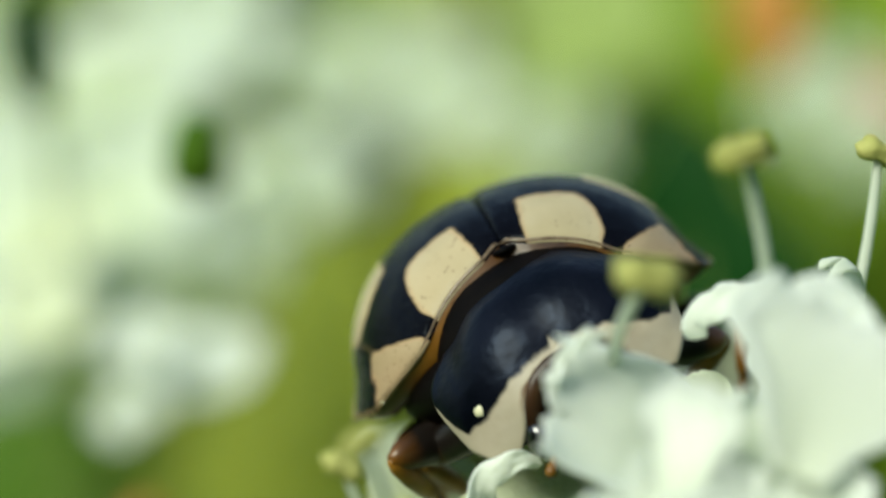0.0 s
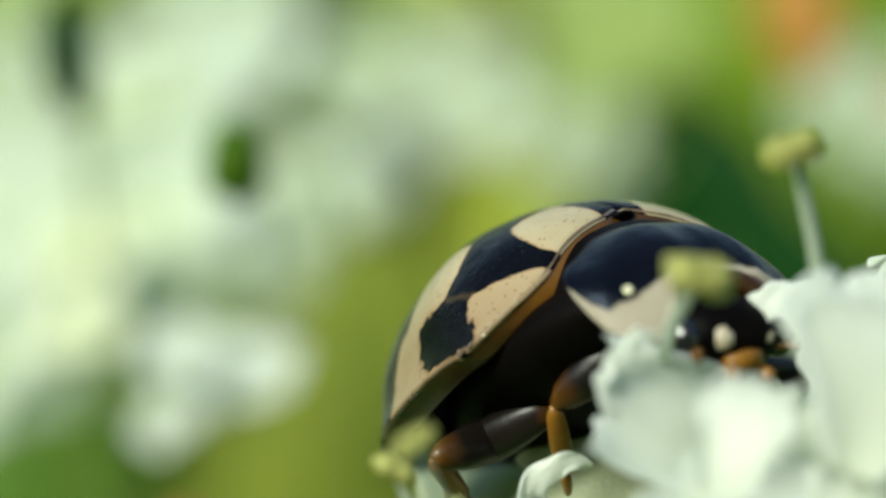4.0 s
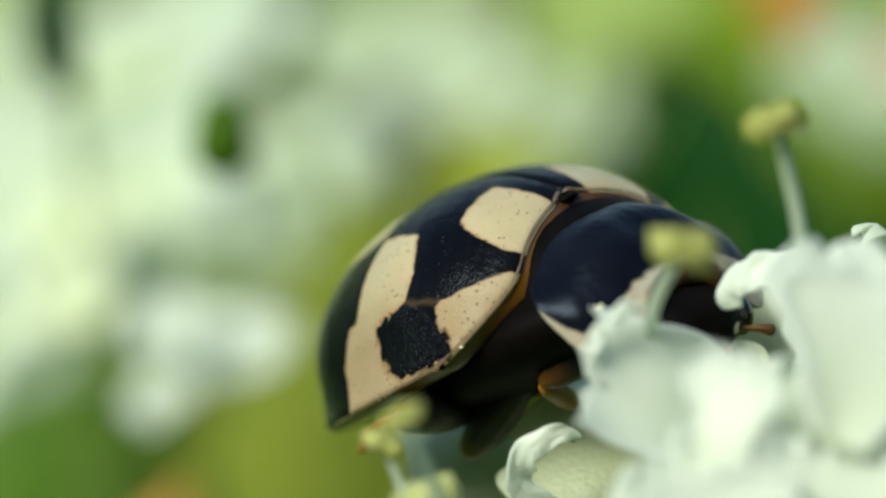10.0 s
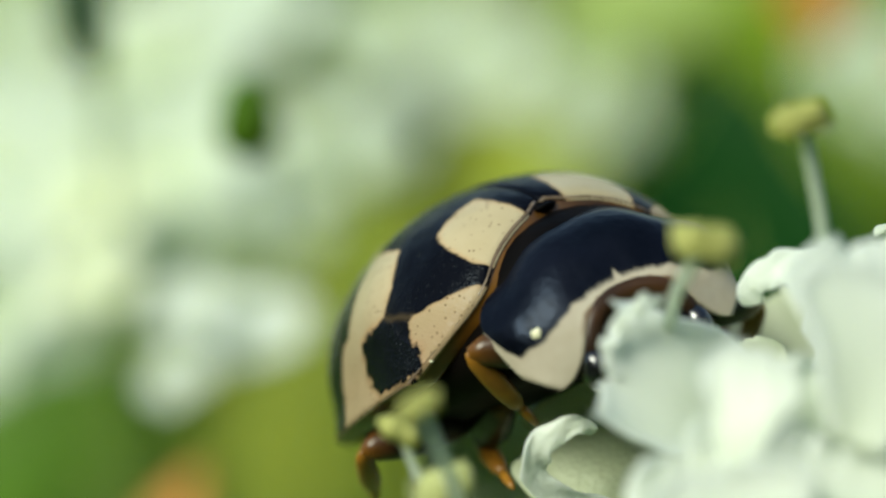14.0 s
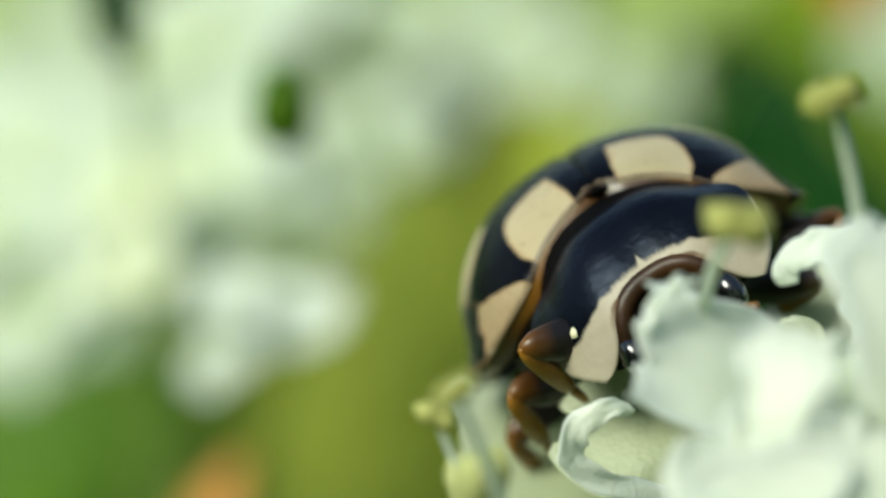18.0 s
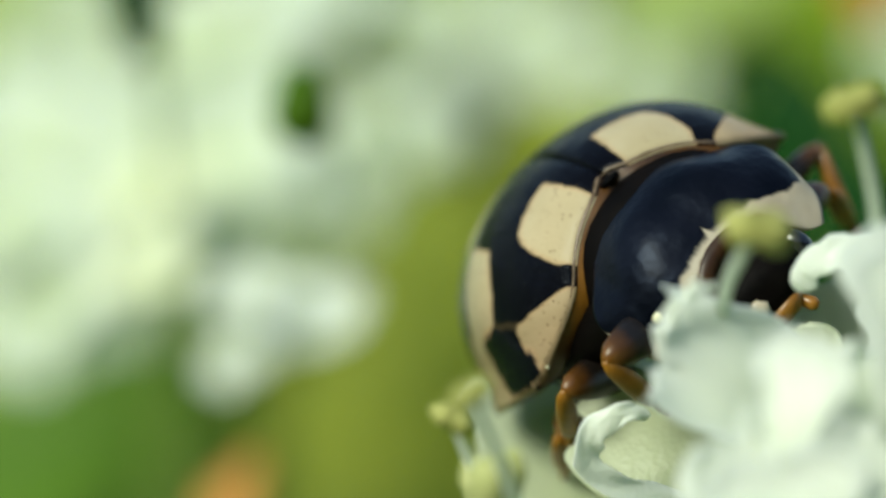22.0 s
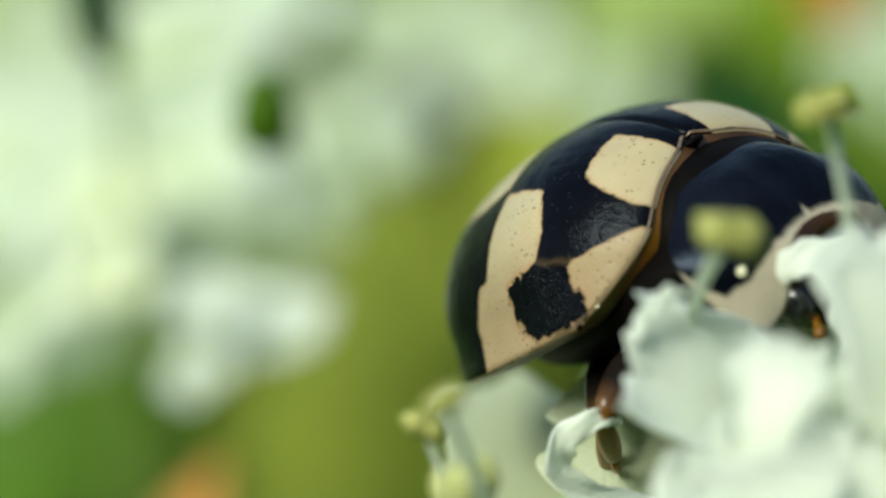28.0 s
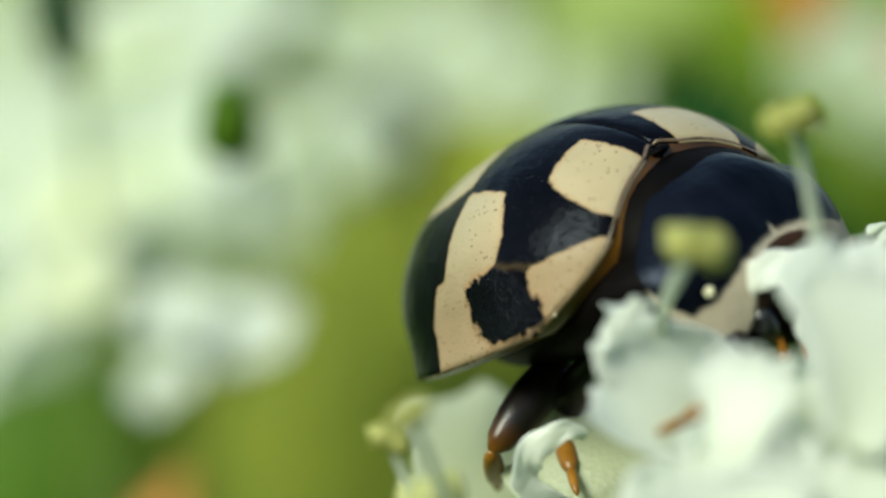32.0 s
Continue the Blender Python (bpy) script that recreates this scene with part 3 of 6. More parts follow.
def make_ladybird():
    e = new("ladybird")
    e.empty_display_size = 0.001
    tagged(e, "glossy black ladybird beetle with cream spots, walking over white petals", "ladybird")
    for side in (-1, 1):
        w = part("elytron", elytron(side), ELYTRON, e, "black wing case with cream checkered spots", thick=0.07)
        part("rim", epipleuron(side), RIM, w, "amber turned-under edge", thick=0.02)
        part("margin", sweep(margin(side), [0.012] + [0.026] * 70 + [0.012], 8), MARGIN, w, "greyish-brown raised edge")
    shield = part("pronotum", pronotum(), PRONOTUM, e, "glossy black neck shield with cream lobes", NECK, 0.07)
    collar = [along(SHIELD_FORE, a).lerp(Vector((1.85, 0, -0.62)), 0.13) for a in range(-90, 91, 10)]
    part("collar", sweep(collar, [0.05] + [0.13] * 17 + [0.05], 12), COLLAR, shield, "brown collar under the neck shield", NECK)
    part("scutellum", blob((1.24, 0, 0.98), (0.20, 0.17, 0.05), 0.03, 2, 10, 14), BELLY, e)
    part("thorax", blob((1.25, 0, 0.10), (0.62, 1.18, 0.80), 0.03, 9, 18, 22), BELLY, e, "black thorax between the shields")
    plate = part("breastplate", blob((1.92, 0, -0.55), (0.42, 1.08, 0.46), 0.04, 8, 16, 22), BELLY, e, "black breastplate under the neck shield", NECK)
    body = []
    for k in range(13):
        t = k / 12
        body.append((2.0 - 4.3 * t, 0, -0.22 + 0.10 * math.sin(math.pi * t)))
    part("abdomen", sweep(body, [0.5 + 1.22 * math.sin(math.pi * min(1, 0.12 + 0.88 * k / 12)) ** 0.75 if k < 12 else 0.1 for k in range(13)], 28, 0.40, (0, 0, 1)), BELLY, e, "black underside", fine=1)
    hd = part("head", blob((2.14, 0, -0.82), (0.50, 0.66, 0.46), 0.05, 3, 18, 24), BELLY, e, "black head with cream face marks", NECK)
    for side in (-1, 1):
        part("eye", blob((2.28, side * 0.60, -0.86), (0.22, 0.17, 0.25), 0.02, 4, 14, 18), EYE, hd, "shiny black compound eye", NECK)
        part("face_mark", blob((2.49, side * 0.25, -0.94), (0.10, 0.14, 0.15), 0.1, 5, 10, 14), HEAD_CREAM, hd, "cream face mark", NECK)
        part("antenna", sweep(curve_path([(2.34, side * 0.46, -1.02), (2.50, side * 0.62, -1.10), (2.60, side * 0.74, -1.2)], 10), [0.035, 0.035, 0.035, 0.035, 0.04, 0.045, 0.055, 0.065, 0.06, 0.02], 9), AMBER, hd, "short amber antenna", NECK)
        part("palp", limb((2.30, side * 0.16, -1.14), (2.46, side * 0.24, -1.42), 0.06, 0.07, 0.09, n=7), AMBER, hd, "", NECK)
    part("mouth", blob((2.36, 0, -1.18), (0.20, 0.26, 0.14), 0.1, 6, 10, 14), AMBER, hd, "", NECK)
    # crumbs of pollen stuck to the shell; tiny edge ones imitate white glints
    part("pollen_grain", blob(pronotum_point(74, 0.62), (0.07, 0.07, 0.06), 0.25, 1, 8, 10), SPECK, shield, "pale speck for pollen and edge glints", NECK)
    spots = [(dome(-0.36, 69), 0.03, 2), (dome(0.62, 84), 0.028, 3), (dome(0.42, 86), 0.03, 4), (dome(0.10, 88), 0.022, 5)]
    rnd = random.Random(4)
    for k in range(14):
        spots.append((dome(rnd.uniform(-0.6, 1.0), rnd.uniform(80, 89)), rnd.uniform(0.011, 0.02), 10 + k))
    for p, r, s in spots:
        part("pollen_grain", blob(p, (r, r, r * 0.8), 0.25, s, 8, 10), SPECK, e, "pale speck for pollen and edge glints")
    return e, (shield, hd, plate)


FEMUR, TIBIA = 1.45, 1.40


def make_leg(parent, side):
    """A leg along its own x axis: thigh, then shin with its foot."""
    f = part("leg", limb((0, 0, 0), (FEMUR, 0, 0), 0.13, 0.25, 0.10, (0, 0, 0.05), 11, 14, 0.72), LEG, parent, "black and amber beetle leg")
    a = limb((0, 0, 0), (TIBIA * 0.74, 0, 0), 0.075, 0.12, 0.075, (0, 0, 0.04), 9, 12, 0.8)
    t = part("shin", a, AMBER, f, "amber shin and foot")
    foot = limb((TIBIA * 0.70, 0, 0), (TIBIA, 0, -0.05), 0.05, 0.055, 0.03, (0, 0, 0.03), 7, 10)
    n = len(a[0])
    t.data = mesh_of("shin", a[0] + foot[0], a[1] + [tuple(i + n for i in q) for q in foot[1]], a[2] + foot[2])
    t.data.materials.append(AMBER)
    return f, t


ladybird, neck_parts = make_ladybird()
legs = [make_leg(ladybird, -1 if k < 3 else 1) for k in range(6)]


# ---- the flower head on which it walks ----
def near_floret(base, label):
    f = thing("floret", base, label, "flower", "florets of the near umbel")
    part("ovary", blob(base, (0.42, 0.42, 0.5), 0.1, 3, 14, 18), OVARY, f, "green ovary", base)
    return f


front_floret = near_floret((3.82, 25.00, -2.41), "white hogweed floret with crimped translucent petals")
add_petal(front_floret, (3.80, 22.95, -1.635), (1.985, 21.95, -0.96), (-0.45, -1, 0.45), 1.38, seed=1, curl=0, cup=0.10, ruffle=0.035, notch=0.03, nu=61, nv=41, narrow=0.80, scallop=0.012, taper=0.12, knobs=0.15)
add_petal(front_floret, (3.64, 24.60, -2.31), (1.38, 25.20, -1.98), (-0.1, -1, 0.5), 1.7, PETAL_GREEN, seed=2, curl=0.0, cup=0.1, ruffle=0.04)
add_petal(front_floret, (3.07, 20.60, -2.86), (2.62, 21.10, -1.74), (-0.2, -1, 0.6), 1.5, seed=3, curl=0.15, cup=0.14, ruffle=0.05, notch=0.05, knobs=0.05)
add_petal(front_floret, (3.24, 20.80, -2.70), (3.34, 21.30, -1.45), (0.1, -1, 0.5), 1.5, seed=4, curl=0.18, cup=0.14, ruffle=0.05, notch=0.06, knobs=0.05)
add_petal(front_floret, (3.11, 19.80, -2.78), (2.90, 20.30, -1.88), (-0.1, -1, 0.6), 1.5, seed=14, curl=0.15, cup=0.12, ruffle=0.04, notch=0.0, knobs=0.05)
add_petal(front_floret, (3.02, 20.30, -1.90), (3.22, 20.60, -0.80), (-0.2, -1, 0.5), 0.9, seed=21, curl=0.1, cup=0.05, ruffle=0.06, notch=0.0, narrow=0.3, taper=0.7, knobs=0.06)
add_petal(front_floret, (3.82, 23.60, -1.92), (3.42, 23.70, -0.82), (-0.1, -1, 0.3), 1.2, PETAL_GREEN, seed=16, curl=0, cup=0.1, ruffle=0.03, notch=0.0)
add_stamen(front_floret, (2.70, 22.90, -0.88), (2.75, 20.60, 0.20), 0.38, 1, (-0.10, 0, 0.02), 12, 0.06)

side_floret = near_floret((5.01, 25.40, -2.01), "white hogweed floret with a hooked petal edge")
add_petal(side_floret, (4.95, 25.40, -2.13), (4.23, 26.00, -0.30), (-0.1, -1, 0.2), 1.5, PETAL_GREEN, seed=18, curl=0, cup=0.1, ruffle=0.03, notch=0.0)
add_petal(side_floret, (4.33, 20.80, -1.55), (4.21, 21.35, 0.19), (0.1, -1, 0.1), 1.4, seed=6, curl=0.1, cup=0.1, ruffle=0.04, notch=0.06, knobs=0.06)
add_petal(side_floret, (4.05, 20.25, -1.60), (4.67, 20.80, -0.20), (0.1, -1, 0.3), 2.0, seed=8, curl=0.1, cup=0.12, ruffle=0.03, notch=0.05, knobs=0.06)
add_petal(side_floret, (4.08, 21.00, -2.07), (3.94, 21.50, -0.92), (0.1, -1, 0.4), 1.6, seed=15, curl=0.14, cup=0.14, ruffle=0.05, notch=0.08, knobs=0.06)
add_petal(side_floret, (4.01, 20.00, -2.84), (3.86, 20.60, -1.55), (0.1, -1, 0.4), 1.9, seed=9, curl=0.14, cup=0.14, ruffle=0.06, knobs=0.06)
add_stamen(side_floret, (4.10, 22.00, -0.58), (3.69, 21.00, 1.36), 0.33, 2, (0.10, 0, -0.05), -12, 0.055)
add_stamen(side_floret, (5.31, 25.00, -0.99), (5.80, 24.60, 1.62), 0.30, 3, (0.1, 0, 0), 20, 0.06)
add_petal(side_floret, (5.54, 24.40, -0.18), (5.33, 23.80, 0.73), (-0.8, -1, 0.1), 0.42, FILAMENT, label="narrow yellowish petal tip", seed=17, curl=0.6, cup=0.4, ruffle=0.03)

low_floret = near_floret((2.12, 25.40, -3.27), "pale hogweed floret with a sickle-shaped curled petal")
add_petal(low_floret, (2.25, 25.30, -3.55), (1.75, 28.90, -1.45), (-0.2, -0.6, 1), 3.5, PETAL_GREEN, seed=11, curl=0.0, cup=0.05, ruffle=0.03, narrow=0.7, taper=0.2)
add_stamen(low_floret, (0.64, 22.40, -2.88), (0.01, 22.00, -1.64), 0.24, 5, (-0.1, 0, 0.1), 30, 0.05)
add_stamen(low_floret, (0.73, 21.60, -2.78), (0.17, 20.40, -1.29), 0.23, 6, (0, 0, 0.1), -30, 0.05)


def sickle(parent, pts, widths, lean, wave=1.0, thick=0.12):
    """A petal edge rolled into a hook: a bent ribbon of changing width."""
    o = parent["base"]
    p = curve_path(pts, 30)
    verts, uvs = [], []
    nu = 9
    for i, c in enumerate(p):
        t = i / 29
        d = (p[min(i + 1, 29)] - p[max(i - 1, 0)]).normalized()
        side = d.cross(Vector(lean)).normalized()
        nrm = side.cross(d)
        w = np.interp(t, np.linspace(0, 1, len(widths)), widths)
        for j in range(nu):
            u = 2 * j / (nu - 1) - 1
            wob = 0.03 * wave * math.sin(25 * t + 3 * u) * abs(u)
            verts.append(c + side * (u * w / 2 * (1 + wave * (0.20 * abs(math.sin(19 * t + u)) - 0.10 + 0.16 * noise.noise(Vector((t * 26, u * 2, 1)))))) + nrm * (0.10 * w * (1 - u * u) * math.sin(6 * t + 1) + wob))
            uvs.append((j / (nu - 1), 0.5 + 0.5 * t))
    return part("petal", (verts, grid_faces(30, nu), uvs), PETAL, parent, "white curled and crimped petal edge", o, thick, 1)


sickle(side_floret, [(3.58, 23.10, -0.40), (3.57, 23.05, -0.20), (3.76, 22.90, -0.05), (4.05, 22.80, -0.02), (4.40, 22.80, -0.25), (4.65, 23.00, -0.91)], [0.18, 0.28, 0.34, 0.46, 0.8, 1.0], (-0.1, -1, 0.35), 1.2, 0.07)
sickle(front_floret, [(2.52, 22.00, -0.36), (2.36, 21.90, -0.36), (2.20, 21.88, -0.48), (2.07, 21.90, -0.68), (2.01, 21.95, -0.90), (2.12, 22.05, -1.12)], [0.05, 0.10, 0.13, 0.14, 0.12, 0.05], (-0.45, -1, 0.45), 3.2, 0.05)
sickle(low_floret, [(2.03, 23.60, -1.74), (1.90, 23.50, -1.66), (1.70, 23.40, -1.70), (1.47, 23.40, -1.86), (1.40, 23.50, -2.12), (1.57, 23.60, -2.37), (1.92, 23.80, -2.52), (2.45, 24.10, -2.68), (2.9, 24.3, -2.85)], [0.09, 0.17, 0.24, 0.29, 0.31, 0.27, 0.25, 0.30, 0.42], (0.2, -1, 0.2), 1.6, 0.035)


def add_bud(parent, foot, head, size, seed):
    o = parent["base"]
    p = curve_path([foot, Vector(foot).lerp(Vector(head), 0.5) + Vector((0.1, 0, 0)), head], 8)
    st = part("pedicel", sweep(p, [0.10] * 8, 9), FILAMENT, parent, "", o)
    d = (Vector(head) - Vector(foot)).normalized()
    part("bud", blob(head, (size * 0.62, size * 0.62, size), 0.12, seed, 14, 16, 0.1, d.to_track_quat("Z", "Y").to_matrix()), BUD, st, "closed yellow-green bud", o)


add_bud(low_floret, (0.03, 22.40, -3.16), (0.42, 21.80, -2.28), 0.44, 7)
add_bud(low_floret, (0.78, 27.00, -3.88), (0.35, 27.60, -2.80), 0.34, 8)

# stalks of the near umbel, gathered below
umbel = thing("umbel_stalk", (5.19, 34.00, -13.98), "green branching stalk of a white hogweed umbel", "plant")
UB = Vector(umbel["base"])
part("stem", sweep(curve_path([UB + Vector((6, 250, -560)), UB + Vector((4, 90, -260)), UB], 14), [2.6 - 0.06 * i for i in range(14)], 14), STALK, umbel, "ribbed green stem", UB)
for top in (front_floret, side_floret, low_floret):
    t = Vector(top["base"])
    part("ray", sweep(curve_path([UB, UB.lerp(t, 0.55) + Vector((0.4, 0.3, -0.6)), t], 12), [0.42 - 0.02 * i for i in range(12)], 10), STALK, umbel, "", UB)


# ---- flowers behind ----
def far_floret(base, facing, r, seed, label="cream-white hogweed floret behind", n=5, stamens=1, material=None):
    """A whole open floret that faces the given way."""
    f = thing("floret", base, label, "flower", "florets of the far umbels")
    rnd = random.Random(seed)
    z = Vector(facing).normalized()
    x = z.cross(Vector((0.2, 0.1, 1))).normalized()
    y = z.cross(x)
    c = Vector(base)
    a0 = rnd.random() * 6.28
    for k in range(n):
        a = a0 + 2 * math.pi * k / n + rnd.uniform(-0.15, 0.15)
        d = x * math.cos(a) + y * math.sin(a)
        L = r * rnd.uniform(0.85, 1.15)
        add_petal(f, c + d * 0.12 * r, c + d * L + z * rnd.uniform(0.0, 0.18) * r, z, L * rnd.uniform(0.72, 1.0), material or FAR_PETAL, 0.06, fine=0, seed=seed + k, curl=rnd.uniform(0.0, 0.15), cup=0.10, ruffle=0.04 * r, nu=11, nv=13)
    hub = Vector((c.x * 0.25 - 6, c.y + 24, c.z - 26))
    part("pedicel", sweep(curve_path([c, c + Vector((0, 3, -0.5)), c.lerp(hub, 0.5) + Vector((0, 3, 2)), hub], 12), [0.018 * r + 0.003 * i for i in range(12)], 8), STALK, f, "", base)
    part("ovary", blob(c, (0.16 * r, 0.16 * r, 0.16 * r), 0.1, seed, 10, 12), OVARY, f, "", base)
    for k in range(stamens):
        a = rnd.random() * 6.28
        d = x * math.cos(a) + y * math.sin(a)
        add_stamen(f, c, c + d * r * 0.6 + z * r * 0.9, 0.16 * r, seed + k, (0, 0, 0), rnd.uniform(-40, 40), 0.03 * r)
    return f


# broad pale umbels beyond, seen as soft white masses
for k, (base, facing, r) in enumerate([
    ((-6.96, 58.00, 1.80), (-0.05, -1, 0.35), 2.4),
    ((-11.28, 67.50, -1.49), (-0.1, -1, 0.4), 2.2),
    ((-11.67, 65.00, 1.79), (0.1, -1, 0.4), 2.6),
    ((-7.04, 62.50, 4.97), (0.1, -1, 0.4), 2.2),
    ((-15.82, 75.60, 2.46), (-0.1, -1, 0.4), 3.2),
    ((-17.51, 75.60, -2.23), (0.1, -1, 0.4), 3.0),
    ((-8.11, 81.00, 6.85), (0.2, -1, 0.4), 3.0),
    ((-2.70, 75.60, 3.49), (0.1, -1, 0.4), 2.0),
    ((-4.05, 72.90, 0.92), (0.1, -1, 0.4), 1.5),
    ((-7.55, 74.95, 2.13), (-0.2, -1, 0.7), 3.0),
    ((-11.08, 79.95, -1.42), (-0.2, -1, 0.7), 2.8),
    ((-3.10, 79.95, 2.97), (-0.2, -1, 0.7), 2.3),
    ((-1.38, 84.95, 3.96), (-0.2, -1, 0.7), 1.9),
    ((-6.92, 81.95, 7.99), (-0.2, -1, 0.7), 2.6),
    ((-12.91, 84.95, 3.97), (-0.2, -1, 0.7), 2.8),
    ((-10.06, 85.95, 6.09), (-0.2, -1, 0.7), 2.6),
]):
    far_floret(base, (facing[0] - 0.35, facing[1], facing[2] + 0.35), 1.36 * r, 100 + 7 * k)
for k, (base, facing, r) in enumerate([
    ((2.79, 82.80, 7.82), (0, -1, 0.4), 2.0),
    ((7.72, 90.00, 6.05), (0, -1, 0.4), 1.9),
    ((-0.96, 88.20, 8.33), (0.1, -1, 0.5), 1.8),
    ((-14.96, 90.90, 8.59), (0.1, -1, 0.3), 2.4),
    ((18.15, 85.50, 6.80), (0.1, -1, 0.3), 2.0),
    ((-6.85, 90.90, 11.29), (0.1, -1, 0.4), 2.6),
]):
    far_floret(base, facing, 1.36 * r, 201 + 7 * k)
for k, (base, r) in enumerate([((-9.30, 52.00, -1.30), 1.6), ((-7.50, 53.00, -0.50), 1.4), ((-10.30, 53.00, 0.40), 1.7)]):
    far_floret(base, (-0.5, -0.9, 0.7), r, 270 + 9 * k)
for k, (base, r) in enumerate([((-4.26, 46.60, -0.91), 0.74), ((-2.62, 47.20, -1.51), 0.80), ((-4.41, 46.60, -2.47), 0.70), ((-3.59, 48.40, -1.19), 0.66), ((-3.72, 47.80, -2.00), 0.6)]):
    far_floret(base, (-0.5, -0.8, 1.0), 1.22 * r, 300 + 9 * k, "small half-open white floret behind", 5, 0, PETAL)
for k, (base, r) in enumerate([((-7.30, 55.00, 0.90), 1.7), ((-6.70, 50.00, -0.60), 1.25), ((-8.90, 66.00, 1.90), 2.6), ((-12.40, 76.00, 3.40), 3.0), ((-5.60, 76.00, 2.60), 2.6)]):
    far_floret(base, (-0.6, -0.7, 0.9), r, 350 + 9 * k, "young yellowish-white floret behind", 5, 0, YOUNG_PETAL)
dark = thing("seed_pod", (-2.51, 37.50, 2.35), "small dark green seed pod among the florets", "seed pod")
part("pod", blob(dark["base"], (0.52, 0.52, 0.74), 0.1, 3), LEAF, dark, "", dark["base"])
hub = Vector(dark["base"]) + Vector((2, 40, -30))
part("pod_stalk", sweep(curve_path([dark["base"], Vector(dark["base"]) + Vector((0.6, 1.5, -0.9)), Vector(dark["base"]) + Vector((1.8, 6, -2.4)), hub], 10), [0.05] * 10, 8), STALK, dark, "", dark["base"])
# the stalks that carry the florets behind
far_umbel = thing("umbel_stalk", (-6, 66, -30), "green stalk carrying the florets behind", "plant")
part("stem", sweep(curve_path([(-6, 66, -24), (-5, 70, -60), to_ground((0, 90, -60))], 16), [0.9 + 0.1 * i for i in range(16)], 12), STALK, far_umbel, "ribbed green stem", (-6, 66, -30))

# ---- leaves and ground ----
def leaf(base, tip, normal, width, material, label, seed, category="leaf"):
    e = thing("leaf", base, label, category, "leaves behind the flowers")
    a, z = Vector(base), Vector(tip)
    ay = (z - a).normalized()
    L = (z - a).length
    az = Vector(normal)
    az = (az - ay * az.dot(ay)).normalized()
    ax = ay.cross(az)
    verts, uvs = [], []
    nu, nv = 11, 23
    for i in range(nv):
        v = i / (nv - 1)
        w = width / 2 * (0.04 + math.sin(math.pi * v ** 0.8) ** 0.8 * (1 + 0.10 * math.sin(22 * v)))
        for j in range(nu):
            u = 2 * j / (nu - 1) - 1
            zz = 0.18 * w * abs(u) + 0.12 * L * math.sin(2.2 * v) + 0.03 * L * noise.noise(Vector((u * 2, v * 4, seed)))
            verts.append(a + ax * (u * w) + ay * (L * v) + az * zz)
            uvs.append((u / 2 + 0.5, v))
    back = a + Vector((4 * math.sin(seed), 0.35 * L + 30, -0.15 * L - 10)) if category == "leaf" and a.y > 20 else a + Vector((0, -10, -40))
    g = to_ground(back)
    part("petiole", sweep(curve_path([a, a.lerp(back, 0.55) + Vector((0, 4, 0)), back, back.lerp(g, 0.5), g], 16), [0.08 + 0.002 * width + 0.015 * i for i in range(16)], 8), STALK, e, "", base)
    part("blade", (verts, grid_faces(nv, nu), uvs), material, e, "", base, 0.25)
    part("midrib", sweep([a + ay * (L * i / 9) + az * (0.12 * L * math.sin(2.2 * i / 9) - 0.1) for i in range(10)], [0.022 * width * (1.1 - i / 9) + 0.03 for i in range(10)], 8), STALK, e, "", base)
    return e


for k, (base, tip, width, mat, label) in enumerate([
    ((-27.96, 108.00, -8.54), (-6.22, 112.00, 8.91), 12, LEAF_PALE, "pale green leaf behind the flowers"),
    ((-26.84, 110.00, 0.57), (3.34, 116.00, 13.83), 13, LEAF_PALE, "pale green leaf behind the flowers"),
    ((-14.88, 124.00, -32.56), (3.74, 130.00, 23.88), 36, LEAF_OLIVE, "broad olive-green leaf behind the flowers"),
    ((3.74, 130.00, -34.13), (-5.11, 143.00, 33.36), 36, LEAF_OLIVE, "broad olive-green leaf behind the flowers"),
    ((-31.44, 117.00, -24.92), (-10.83, 120.00, 0.62), 18, LEAF, "fresh green leaf behind the flowers"),
    ((-24.55, 112.00, 3.92), (-2.37, 114.00, 18.12), 16, LEAF_PALE, "pale green leaf behind the flowers"),
    ((-34.70, 109.00, 6.51), (-13.44, 112.00, 15.02), 14, LEAF_PALE, "pale green leaf behind the flowers"),
    ((-2.60, 125.00, 8.71), (17.87, 117.00, 13.95), 13, LEAF_PALE, "pale green leaf behind the flowers"),
    ((-43.30, 136.00, -8.73), (-13.61, 143.00, 26.27), 24, LEAF_BRIGHT, "fresh green leaf behind the flowers"),
]):
    leaf(base, tip, (-0.5, -1, 0.6), 1.3 * width, mat, label, 20 + k)
